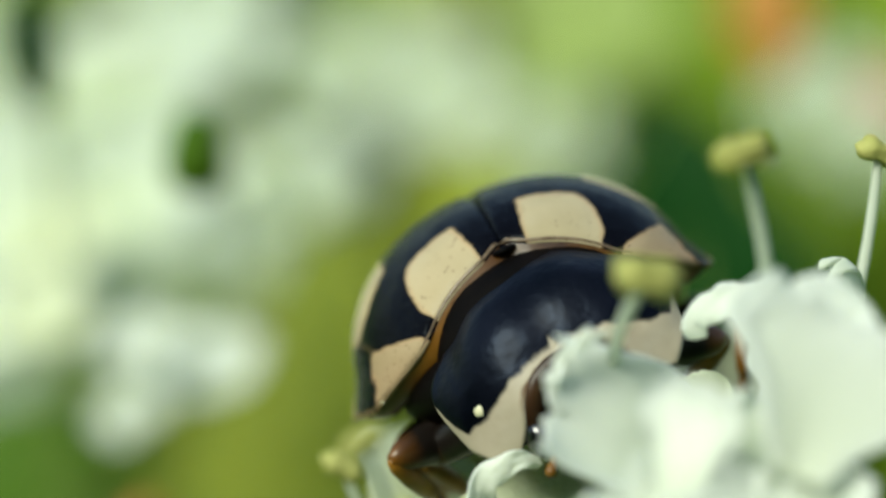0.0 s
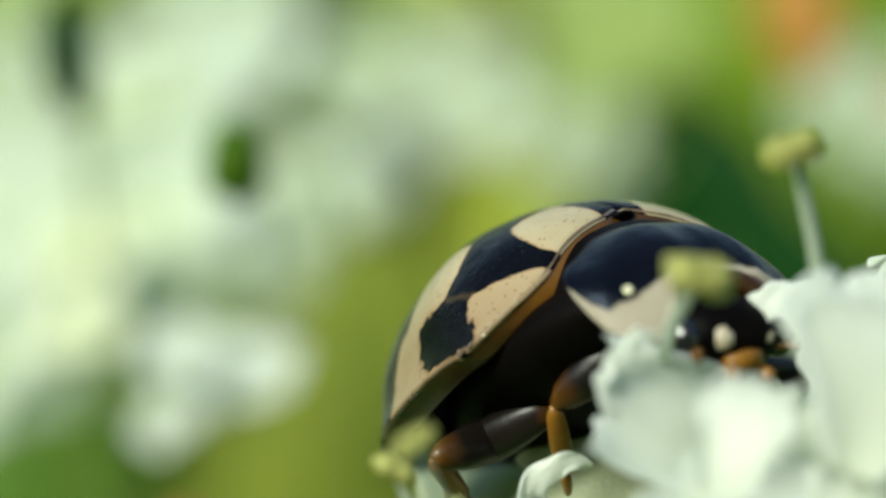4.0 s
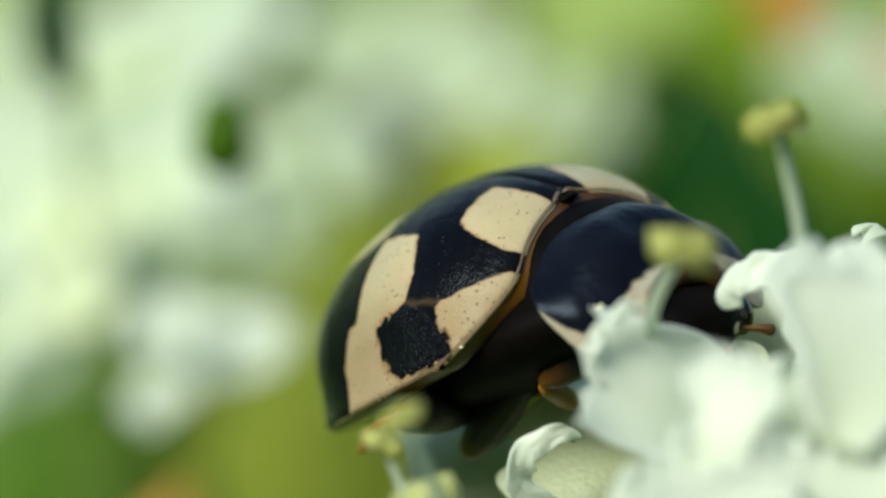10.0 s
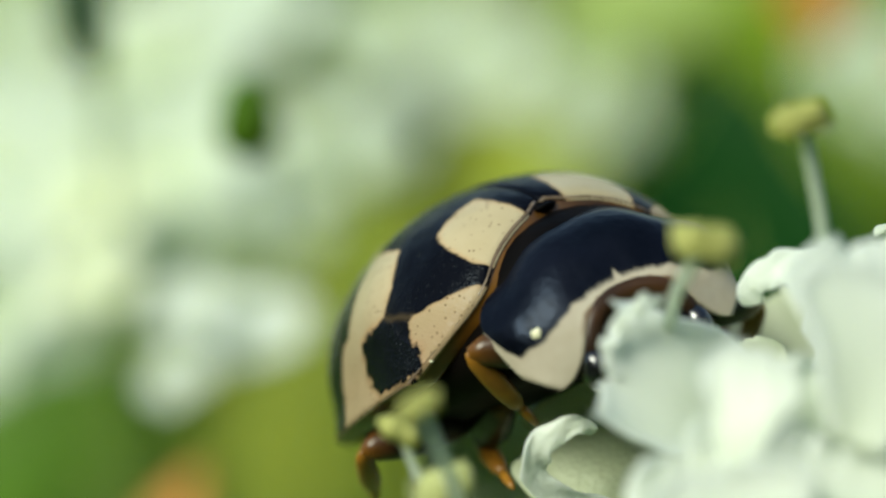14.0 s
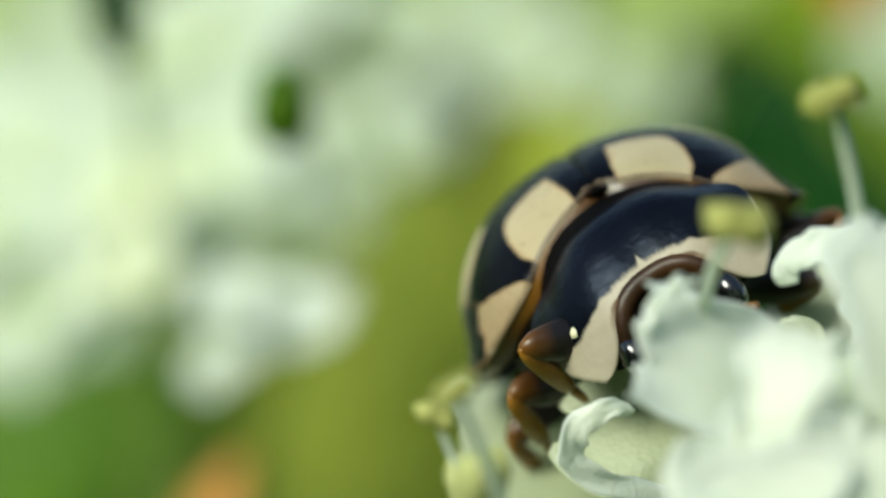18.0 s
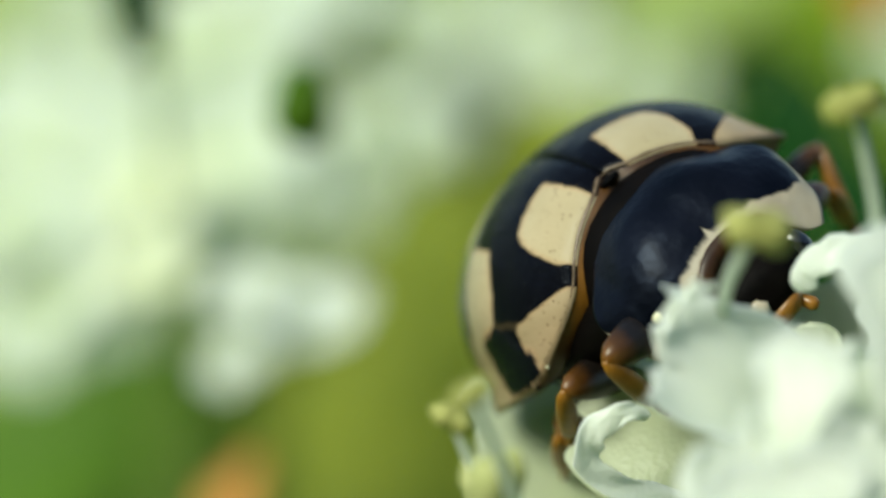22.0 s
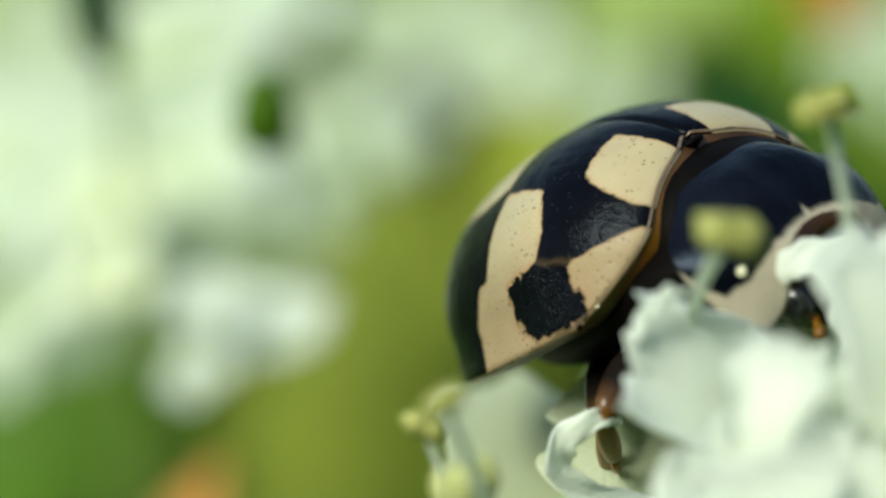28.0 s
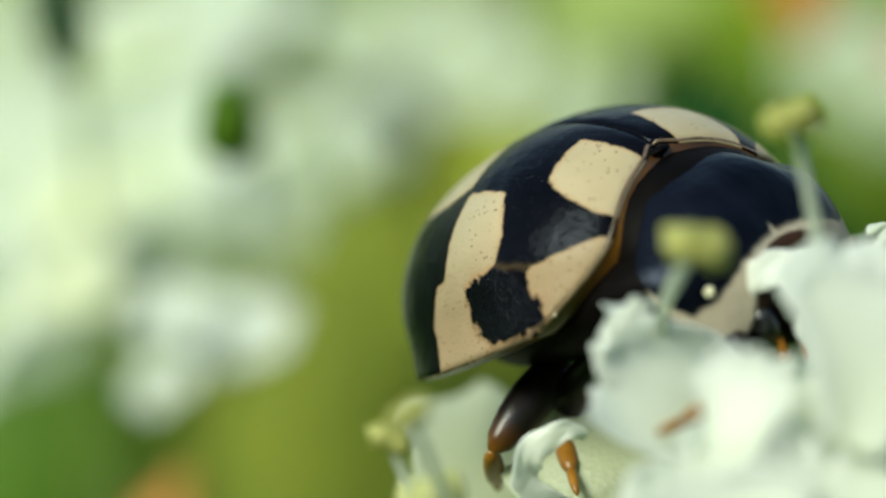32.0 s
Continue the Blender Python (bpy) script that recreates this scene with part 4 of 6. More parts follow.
for k, (base, tip, width, mat, label) in enumerate([
    ((7.66, 143.00, -34.00), (26.63, 150.00, 31.28), 30, LEAF_BRIGHT, "fresh green leaf behind the flowers"),
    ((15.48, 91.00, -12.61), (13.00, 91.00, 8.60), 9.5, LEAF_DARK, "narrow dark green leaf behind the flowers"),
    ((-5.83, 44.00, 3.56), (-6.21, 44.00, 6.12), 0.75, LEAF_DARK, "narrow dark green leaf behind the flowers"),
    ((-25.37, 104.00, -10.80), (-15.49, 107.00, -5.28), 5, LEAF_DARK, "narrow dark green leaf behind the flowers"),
    ((47.75, 136.00, -25.59), (32.48, 143.00, 26.27), 30, LEAF_BRIGHT, "fresh green leaf behind the flowers"),
    ((-59.71, 143.00, -26.91), (-46.48, 146.00, 34.06), 26, LEAF, "fresh green leaf behind the flowers"),
    ((-6.76, 96.00, -19.26), (2.11, 112.00, -4.42), 15, LEAF_OLIVE, "broad olive-green leaf behind the flowers"),
    ((-25.00, 97.00, -17.50), (-9.80, 105.00, -8.20), 10, LEAF, "fresh green leaf behind the flowers"),
]):
    leaf(base, tip, (-0.5, -1, 0.6), 1.3 * width, mat, label, 40 + k)
leaf((-2.50, 103.00, -17.00), (0.80, 105.00, 3.60), (-0.6, -1, 0.6), 12, LEAF_OLIVE, "broad olive-green leaf behind the flowers", 64)
leaf((-23.00, 90.00, -14.00), (-7.50, 92.00, -5.20), (-0.6, -1, 0.6), 9.0, LEAF, "fresh green leaf behind the flowers", 66)
leaf((-15.00, 105.00, -4.80), (-3.00, 106.50, 1.20), (-0.6, -1, 0.6), 6.0, LEAF_PALE, "pale green leaf behind the flowers", 65)
leaf((-5.40, 50.00, -7.46), (-4.10, 50.00, -4.62), (-0.4, -1, 0.6), 1.35, ORANGE, "withered orange leaf tip", 61)
leaf((11.01, 62.00, 9.55), (11.31, 62.00, 5.86), (0.1, -1, 0.6), 2.2, ORANGE, "withered orange leaf tip", 62)
leaf((16.94, 70.00, 6.96), (16.24, 70.00, 5.74), (0.1, -1, 0.6), 2.0, PINK, "faded pink petal behind the flowers", 63)

# unseen tall leaves added behind and beside the viewpoint to darken the shell's reflections
for k in range(16):
    a = radians(-5 - 170 * k / 15)
    d = 105 + 25 * (k % 3)
    bx, by = d * math.cos(a), d * math.sin(a)
    h = (0.30 if abs(math.degrees(a) + 132) < 48 else 0.46) * d + 14 * math.sin(k * 2.1)
    leaf((bx, by, -120), (bx * 0.9 + 10 * math.sin(k), by * 0.9, h), (-math.cos(a), -math.sin(a), 0.3), 62, LEAF_DARK, "tall dark leaf added out of view to darken shell reflections", 80 + k)

g = 60.0
verts, uvs = [], []
n = 41
for i in range(n):
    for j in range(n):
        x = (i / (n - 1) * 2 - 1)
        y = (j / (n - 1) * 2 - 1)
        x, y = g * x * abs(x) ** 1.5, g * y * abs(y) ** 1.5
        verts.append((x, y, 0.02 * noise.noise(Vector((x * 3, y * 3, 0)))))
me = bpy.data.meshes.new("ground")
me.from_pydata(verts, [], grid_faces(n, n))
ground = new("ground", me)
me.materials.append(GRASS)
tagged(ground, "green meadow ground of short grass under the flowers", "ground", kind="structure")


def motions():
    walk(ladybird, [
        (0, put(2.125, 25.890, -0.410, 24.58, -1.53, -90.18)),
        (0.5, put(2.017, 25.972, -0.446, 24.10, -2.40, -89.82)),
        (1, put(2.159, 25.992, -0.443, 24.10, -2.34, -91.33)),
        (1.5, put(2.199, 25.961, -0.424, 24.49, -1.18, -90.48)),
        (2, put(2.439, 25.937, -0.323, 22.90, -5.06, -89.84)),
        (2.5, put(2.823, 26.011, -0.195, 20.89, -10.61, -86.53)),
        (4.5, put(2.185, 24.948, -0.677, 3.09, -29.22, -63.03)),
        (5, put(2.220, 25.043, -0.778, 0.78, -28.42, -64.31)),
        (5.5, put(2.166, 25.391, -0.619, 12.18, -25.23, -70.27)),
        (6, put(2.011, 25.710, -0.462, 17.52, -20.93, -69.24)),
        (6.5, put(2.219, 25.572, -0.411, 19.42, -18.17, -69.90)),
        (7, put(2.249, 25.387, -0.310, 17.24, -18.79, -68.34)),
        (7.5, put(2.225, 25.402, -0.293, 17.22, -16.65, -68.83)),
        (8, put(2.249, 25.327, -0.362, 15.11, -17.19, -69.65)),
        (8.5, put(2.190, 25.186, -0.376, 13.09, -17.96, -65.76)),
        (9, put(2.015, 25.021, -0.474, 13.63, -19.04, -62.18)),
        (9.5, put(1.966, 25.264, -0.414, 15.01, -16.76, -59.08)),
        (10, put(1.793, 25.432, -0.495, 18.07, -18.26, -57.63)),
        (10.5, put(1.707, 25.257, -0.580, 17.52, -20.17, -55.06)),
        (11, put(1.529, 25.146, -0.687, 17.97, -21.94, -57.22)),
        (11.5, put(1.417, 25.247, -0.720, 19.71, -23.23, -58.12)),
        (12, put(1.412, 25.335, -0.704, 20.03, -21.47, -58.79)),
        (12.5, put(1.491, 25.336, -0.699, 20.14, -20.67, -60.21)),
        (13, put(1.492, 25.242, -0.690, 22.07, -20.80, -62.55)),
        (13.5, put(1.486, 25.376, -0.678, 23.16, -19.82, -66.96)),
        (14, put(1.539, 25.509, -0.692, 21.93, -19.97, -67.84)),
        (14.5, put(1.706, 25.257, -0.696, 20.70, -17.64, -74.03)),
        (16.5, put(2.335, 26.102, -0.359, 27.92, -2.73, -93.54)),
        (17, put(2.463, 25.951, -0.318, 25.20, -3.00, -94.92)),
        (17.5, put(2.293, 26.214, -0.372, 29.25, -3.26, -92.32)),
        (18, put(2.322, 26.441, -0.425, 28.48, -7.87, -92.41)),
        (18.5, put(2.338, 26.174, -0.486, 28.45, -8.05, -93.55)),
        (19, put(2.366, 25.950, -0.501, 28.63, -6.87, -93.72)),
        (19.5, put(2.413, 26.109, -0.434, 33.14, -4.90, -95.51)),
        (20, put(2.332, 26.275, -0.314, 36.30, -3.59, -94.49)),
        (20.5, put(2.237, 26.368, -0.276, 37.89, -1.50, -93.90)),
        (21, put(2.229, 26.355, -0.276, 39.36, -2.48, -91.19)),
        (21.5, put(2.249, 26.252, -0.119, 44.59, -4.94, -85.18)),
        (22, put(2.179, 26.093, -0.162, 44.20, -10.28, -80.25)),
        (22.5, put(2.144, 26.100, -0.188, 37.83, -10.78, -76.26)),
        (23, put(2.341, 26.071, -0.166, 34.81, -13.59, -73.92)),
        (23.5, put(2.763, 25.582, -0.062, 31.45, -16.89, -65.97)),
        (24, put(2.745, 25.223, -0.052, 27.62, -16.59, -66.49)),
        (25, put(2.709, 25.255, -0.094, 25.90, -19.05, -63.21)),
        (27.5, put(2.719, 25.488, -0.031, 26.05, -15.88, -59.05)),
        (28, put(2.752, 25.323, -0.021, 25.60, -16.98, -60.73)),
        (28.5, put(2.697, 25.404, -0.019, 27.31, -16.91, -57.25)),
        (29, put(2.740, 25.395, 0.027, 26.26, -16.52, -57.53)),
        (29.5, put(2.687, 25.372, 0.028, 26.68, -15.82, -57.25)),
        (30, put(2.622, 25.313, 0.023, 25.95, -16.04, -58.09)),
        (30.5, put(2.586, 25.238, 0.034, 25.86, -15.28, -58.97)),
        (31, put(2.643, 25.122, 0.044, 25.31, -14.83, -58.90)),
        (31.5, put(2.637, 25.215, 0.093, 25.89, -13.81, -58.79)),
        (32, put(2.671, 25.224, 0.038, 24.36, -13.85, -60.32)),
    ])
    for ob in neck_parts:
        walk(ob, [
            (0, local(1.3, 0, 0.1, 7.1, 3.0, -2.1)),
            (1, local(1.3, 0, 0.1, 7.3, 5.8, -2.6)),
            (2, local(1.3, 0, 0.1, 3.1, -1.6, 6.9)),
            (5, local(1.3, 0, 0.1, -2.6, 4.9, 1.5)),
            (6, local(1.3, 0, 0.1, -2.7, 2.1, -3.0)),
            (7, local(1.3, 0, 0.1, -1.7, 3.5, -5.4)),
            (9, local(1.3, 0, 0.1, -3.6, 5.3, -5.5)),
            (10, local(1.3, 0, 0.1, -1.9, 2.4, -1.9)),
            (11, local(1.3, 0, 0.1, -2.8, 7.7, -1.1)),
            (12, local(1.3, 0, 0.1, -1.1, 3.5, -5.2)),
            (13, local(1.3, 0, 0.1, -2.2, 2.7, -14.5)),
            (14, local(1.3, 0, 0.1, -2.7, 4.1, -12.8)),
            (17, local(1.3, 0, 0.1, 3.4, 3.5, -12.2)),
            (18, local(1.3, 0, 0.1, 5.4, -1.9, -4.9)),
            (19, local(1.3, 0, 0.1, 4.3, -4.1, -0.7)),
            (20, local(1.3, 0, 0.1, 4.2, 1.5, 1.3)),
            (21, local(1.3, 0, 0.1, 3.7, -2.6, 9.6)),
            (22, local(1.3, 0, 0.1, 1.8, 3.5, 1.3)),
            (23, local(1.3, 0, 0.1, 1.6, 0.4, 1.1)),
            (24, local(1.3, 0, 0.1, -4.6, 1.6, -2.8)),
            (25, local(1.3, 0, 0.1, -4.3, 3.3, -4.5)),
            (28, local(1.3, 0, 0.1, -1.6, 8.7, -0.6)),
            (31, local(1.3, 0, 0.1, 0.1, 13.2, 2.8)),
            (32, local(1.3, 0, 0.1, 1.1, 10.7, 1.9)),
        ])
    walk(legs[0][0], [
        (0, local(1.50, -0.50, -0.50, -92.7, 10.1, -121.8)),
        (2, local(1.50, -0.50, -0.50, -95.3, 8.3, -122.9)),
        (5, local(1.81, -0.22, -0.35, -115.2, 20.3, -137.8)),
        (7, local(1.59, -0.24, -0.42, -92.9, 16.2, -108.8)),
        (9, local(1.85, -0.13, -0.38, -97.4, 13.5, -132.8)),
        (11, local(1.82, -0.06, -0.37, -92.2, 13.0, -126.2)),
        (12, local(1.71, 0.02, -0.40, -89.4, 10.4, -112.1)),
        (13, local(1.72, -0.10, -0.31, -89.4, 23.1, -118.7)),
        (13.5, local(1.62, -0.21, -0.43, -94.1, 2.1, -109.6)),
        (14, local(1.53, -0.31, -0.56, -102.4, -17.7, -98.3)),
        (14.5, local(1.55, -0.31, -0.55, -98.6, -15.6, -105.5)),
        (16.5, local(1.41, -0.32, -0.53, -94.1, -8.2, -64.1)),
        (17, local(1.40, -0.23, -0.53, -93.0, -5.4, -69.0)),
        (18, local(1.47, -0.46, -0.51, -104.2, -11.3, -55.0)),
        (18.33, local(1.48, -0.47, -0.51, -81.6, 15.2, -54.6)),
        (18.67, local(1.49, -0.49, -0.50, -52.7, 39.0, -41.3)),
        (19, local(1.50, -0.50, -0.50, -5.6, 50.7, -7.2)),
        (21, local(1.50, -0.50, -0.50, -27.9, 47.1, -24.9)),
        (21.25, local(1.50, -0.50, -0.50, -51.2, 37.1, -42.2)),
        (21.5, local(1.50, -0.50, -0.50, -68.0, 23.3, -52.2)),
        (21.75, local(1.50, -0.50, -0.50, -81.0, 7.8, -57.2)),
        (22, local(1.50, -0.50, -0.50, -92.6, -8.4, -58.6)),
        (23, local(1.50, -0.50, -0.50, -94.3, -8.6, -69.7)),
        (23.33, local(1.50, -0.50, -0.50, -90.0, -11.7, -100.5)),
        (23.67, local(1.50, -0.50, -0.50, -84.6, -12.3, -131.6)),
        (24, local(1.50, -0.50, -0.50, -79.7, -10.0, -162.6)),
        (28, local(1.50, -0.50, -0.50, -79.2, -6.2, -174.0)),
        (29, local(1.50, -0.50, -0.50, -96.4, 13.4, 177.6)),
        (29.33, local(1.50, -0.50, -0.50, -85.4, 35.5, -152.5)),
        (29.67, local(1.50, -0.50, -0.50, -56.7, 47.2, -108.0)),
        (30, local(1.50, -0.50, -0.50, -24.8, 39.5, -60.5)),
        (31, local(1.50, -0.50, -0.50, -16.2, 40.1, -53.0)),
        (32, local(1.50, -0.50, -0.50, -5.4, 42.5, -43.4)),
    ])
    walk(legs[0][1], [
        (0, local(1.45, 0, 0, -56.1, 54.0, 63.8)),
        (2, local(1.45, 0, 0, -37.8, 41.2, 40.7)),
        (5, local(1.45, 0, 0, -7.3, 42.4, 70.5)),
        (7, local(1.45, 0, 0, 18.3, 51.8, 124.2)),
        (9, local(1.45, 0, 0, -13.4, 64.3, 97.6)),
        (11, local(1.45, 0, 0, 6.0, 50.9, 122.1)),
        (12, local(1.45, 0, 0, 17.3, 35.0, 130.9)),
        (13, local(1.45, 0, 0, 8.2, 47.7, 123.7)),
        (13.5, local(1.45, 0, 0, 12.8, 37.0, 130.3)),
        (14, local(1.45, 0, 0, 15.5, 26.0, 135.3)),
        (14.5, local(1.45, 0, 0, 3.2, 27.8, 138.9)),
        (16.5, local(1.45, 0, 0, 24.4, 35.7, 142.1)),
        (17, local(1.45, 0, 0, 18.2, 40.0, 144.5)),
        (18, local(1.45, 0, 0, 27.5, 19.0, 145.9)),
        (18.33, local(1.45, 0, 0, 0.5, 12.1, 172.7)),
        (18.67, local(1.45, 0, 0, -26.7, 17.9, -160.3)),
        (19, local(1.45, 0, 0, -50.4, 34.6, -136.8)),
        (21, local(1.45, 0, 0, -37.9, 31.3, -137.8)),
        (21.25, local(1.45, 0, 0, -18.1, 16.6, -157.6)),
        (21.5, local(1.45, 0, 0, 4.6, 9.6, 179.7)),
        (21.75, local(1.45, 0, 0, 28.2, 11.9, 156.1)),
        (22, local(1.45, 0, 0, 49.6, 23.1, 134.7)),
        (23, local(1.45, 0, 0, 46.1, 23.7, 131.4)),
        (23.33, local(1.45, 0, 0, 20.8, 42.9, 114.4)),
        (23.67, local(1.45, 0, 0, -19.7, 51.5, 81.3)),
        (24, local(1.45, 0, 0, -60.2, 42.9, 48.2)),
        (28, local(1.45, 0, 0, -69.0, 42.4, 48.1)),
        (29, local(1.45, 0, 0, -60.7, 27.9, 33.8)),
        (29.33, local(1.45, 0, 0, -63.5, 7.3, 9.3)),
        (29.67, local(1.45, 0, 0, -57.6, -12.7, -14.6)),
        (30, local(1.45, 0, 0, -42.5, -28.0, -43.5)),
        (31, local(1.45, 0, 0, -47.5, -30.6, -47.7)),
        (32, local(1.45, 0, 0, -50.5, -34.8, -52.1)),
    ])
    walk(legs[1][0], [
        (0, local(0.30, -1.00, -0.65, -89.2, -2.9, -46.4)),
        (2, local(0.30, -1.00, -0.65, -92.1, -3.4, -72.9)),
        (3, local(0.30, -1.00, -0.65, -101.9, 2.1, -110.6)),
        (4, local(0.30, -1.00, -0.65, -113.1, 0.5, -148.6)),
        (5, local(0.30, -1.00, -0.65, -120.9, -7.7, 174.1)),
        (5.667, local(0.29, -0.91, -0.60, -115.4, 12.3, -156.1)),
        (6.333, local(0.27, -0.81, -0.55, -99.1, 26.2, -121.1)),
        (7, local(0.26, -0.72, -0.50, -76.0, 27.8, -80.9)),
        (8, local(0.23, -0.68, -0.44, -71.1, 33.1, -77.1)),
        (9, local(0.45, -0.47, -0.22, -83.0, 38.2, -106.0)),
        (9.5, local(0.41, -0.60, -0.32, -96.4, 33.9, -134.9)),
        (10, local(0.38, -0.73, -0.43, -105.3, 25.0, -160.2)),
        (10.5, local(0.34, -0.87, -0.54, -109.1, 13.9, 177.6)),
        (11, local(0.30, -1.00, -0.65, -108.3, 2.2, 156.8)),
        (12, local(0.30, -1.00, -0.65, -115.9, 5.0, 157.4)),
        (13, local(0.30, -1.00, -0.65, -119.7, 5.9, 160.0)),
        (14, local(0.30, -1.00, -0.65, -120.6, 6.3, 168.7)),
        (14.5, local(0.30, -1.00, -0.65, -119.4, 5.1, 176.4)),
        (15, local(0.30, -1.00, -0.65, -112.1, 9.5, -147.5)),
        (15.5, local(0.30, -1.00, -0.65, -103.6, 8.7, -111.0)),
        (16, local(0.30, -1.00, -0.65, -97.3, 3.2, -75.3)),
        (16.5, local(0.30, -1.00, -0.65, -95.3, -5.0, -40.2)),
        (17, local(0.30, -1.00, -0.65, -92.5, -1.5, -40.3)),
        (18, local(0.30, -1.00, -0.65, -101.2, -4.1, -40.5)),
        (19, local(0.30, -1.00, -0.65, -104.1, -7.1, -38.6)),
        (21, local(0.30, -1.00, -0.65, -107.8, -16.2, -37.5)),
        (22, local(0.30, -1.00, -0.65, -105.6, -15.2, -46.4)),
        (23, local(0.30, -1.00, -0.65, -98.6, -7.7, -47.7)),
        (23.33, local(0.30, -1.00, -0.65, -92.0, -10.9, -93.1)),
        (23.67, local(0.30, -1.00, -0.65, -85.0, -8.5, -138.5)),
        (24, local(0.30, -1.00, -0.65, -81.8, -1.9, 176.9)),
        (25, local(0.30, -1.00, -0.65, -86.6, -0.1, 167.4)),
        (26, local(0.30, -1.00, -0.65, -84.3, 8.1, -154.3)),
        (27, local(0.30, -1.00, -0.65, -77.2, 13.0, -114.8)),
        (28, local(0.30, -1.00, -0.65, -68.5, 12.4, -74.7)),
        (28.25, local(0.30, -1.00, -0.65, -74.1, 18.5, -98.2)),
        (28.5, local(0.30, -1.00, -0.65, -82.0, 22.0, -123.0)),
        (28.75, local(0.30, -1.00, -0.65, -90.8, 21.9, -148.4)),
        (29, local(0.30, -1.00, -0.65, -98.6, 18.4, -173.1)),
        (30, local(0.30, -1.00, -0.65, -97.9, 18.1, -170.4)),
        (31, local(0.30, -1.00, -0.65, -100.9, 20.3, -171.7)),
        (32, local(0.30, -1.00, -0.65, -106.1, 21.9, -175.3)),
    ])
    walk(legs[1][1], [
        (0, local(1.45, 0, 0, 39.5, 20.7, 144.3)),
        (2, local(1.45, 0, 0, 20.3, 34.2, 129.5)),
        (3, local(1.45, 0, 0, -9.8, 42.7, 90.6)),
        (4, local(1.45, 0, 0, -39.8, 34.2, 51.6)),
        (5, local(1.45, 0, 0, -56.4, 14.4, 24.7)),
        (5.667, local(1.45, 0, 0, -41.8, 45.5, 19.9)),
        (6.333, local(1.45, 0, 0, -8.7, 76.1, 37.6)),
        (7, local(1.45, 0, 0, 123.0, 67.3, 154.7)),
        (8, local(1.45, 0, 0, 116.8, 67.2, 150.7)),
        (9, local(1.45, 0, 0, 56.3, 77.8, 93.2)),
        (9.5, local(1.45, 0, 0, -177.5, 61.1, -163.8)),
        (10, local(1.45, 0, 0, -153.2, 27.5, -166.5)),
        (10.5, local(1.45, 0, 0, -130.4, -2.7, 178.0)),
        (11, local(1.45, 0, 0, -97.7, -22.6, 150.0)),
        (12, local(1.45, 0, 0, -100.6, -23.3, 151.3)),
        (13, local(1.45, 0, 0, -109.9, -26.2, 154.9)),
        (14, local(1.45, 0, 0, -103.3, -27.8, 154.0)),
        (14.5, local(1.45, 0, 0, -98.7, -26.9, 153.5)),
        (15, local(1.45, 0, 0, -58.0, -21.9, 136.8)),
        (15.5, local(1.45, 0, 0, -21.8, -8.5, 127.7)),
        (16, local(1.45, 0, 0, 12.0, 7.5, 128.1)),
        (16.5, local(1.45, 0, 0, 48.2, 20.4, 137.9)),
        (17, local(1.45, 0, 0, 53.9, 27.7, 136.9)),
        (18, local(1.45, 0, 0, 49.8, 18.4, 139.1)),
        (19, local(1.45, 0, 0, 49.0, 19.9, 143.3)),
        (21, local(1.45, 0, 0, 54.4, 22.5, 137.0)),
        (22, local(1.45, 0, 0, 84.6, 37.1, 143.7)),
        (23, local(1.45, 0, 0, 101.7, 42.0, 139.3)),
        (23.33, local(1.45, 0, 0, 34.8, 59.0, 91.6)),
        (23.67, local(1.45, 0, 0, -26.0, 37.8, 50.2)),
        (24, local(1.45, 0, 0, -56.7, 4.4, 45.2)),
        (25, local(1.45, 0, 0, -53.0, -11.1, 44.9)),
        (26, local(1.45, 0, 0, -29.1, 26.1, 43.7)),
        (27, local(1.45, 0, 0, 13.2, 58.5, 69.5)),
        (28, local(1.45, 0, 0, 98.3, 54.7, 139.9)),
        (28.25, local(1.45, 0, 0, 153.6, 32.2, -179.8)),
        (28.5, local(1.45, 0, 0, -178.0, -3.2, -172.2)),
        (28.75, local(1.45, 0, 0, -147.3, -37.7, 176.3)),
        (29, local(1.45, 0, 0, -85.2, -54.8, 128.8)),
        (30, local(1.45, 0, 0, -82.8, -55.7, 127.3)),
        (31, local(1.45, 0, 0, -85.1, -54.6, 129.1)),
        (32, local(1.45, 0, 0, -94.4, -54.4, 133.7)),
    ])
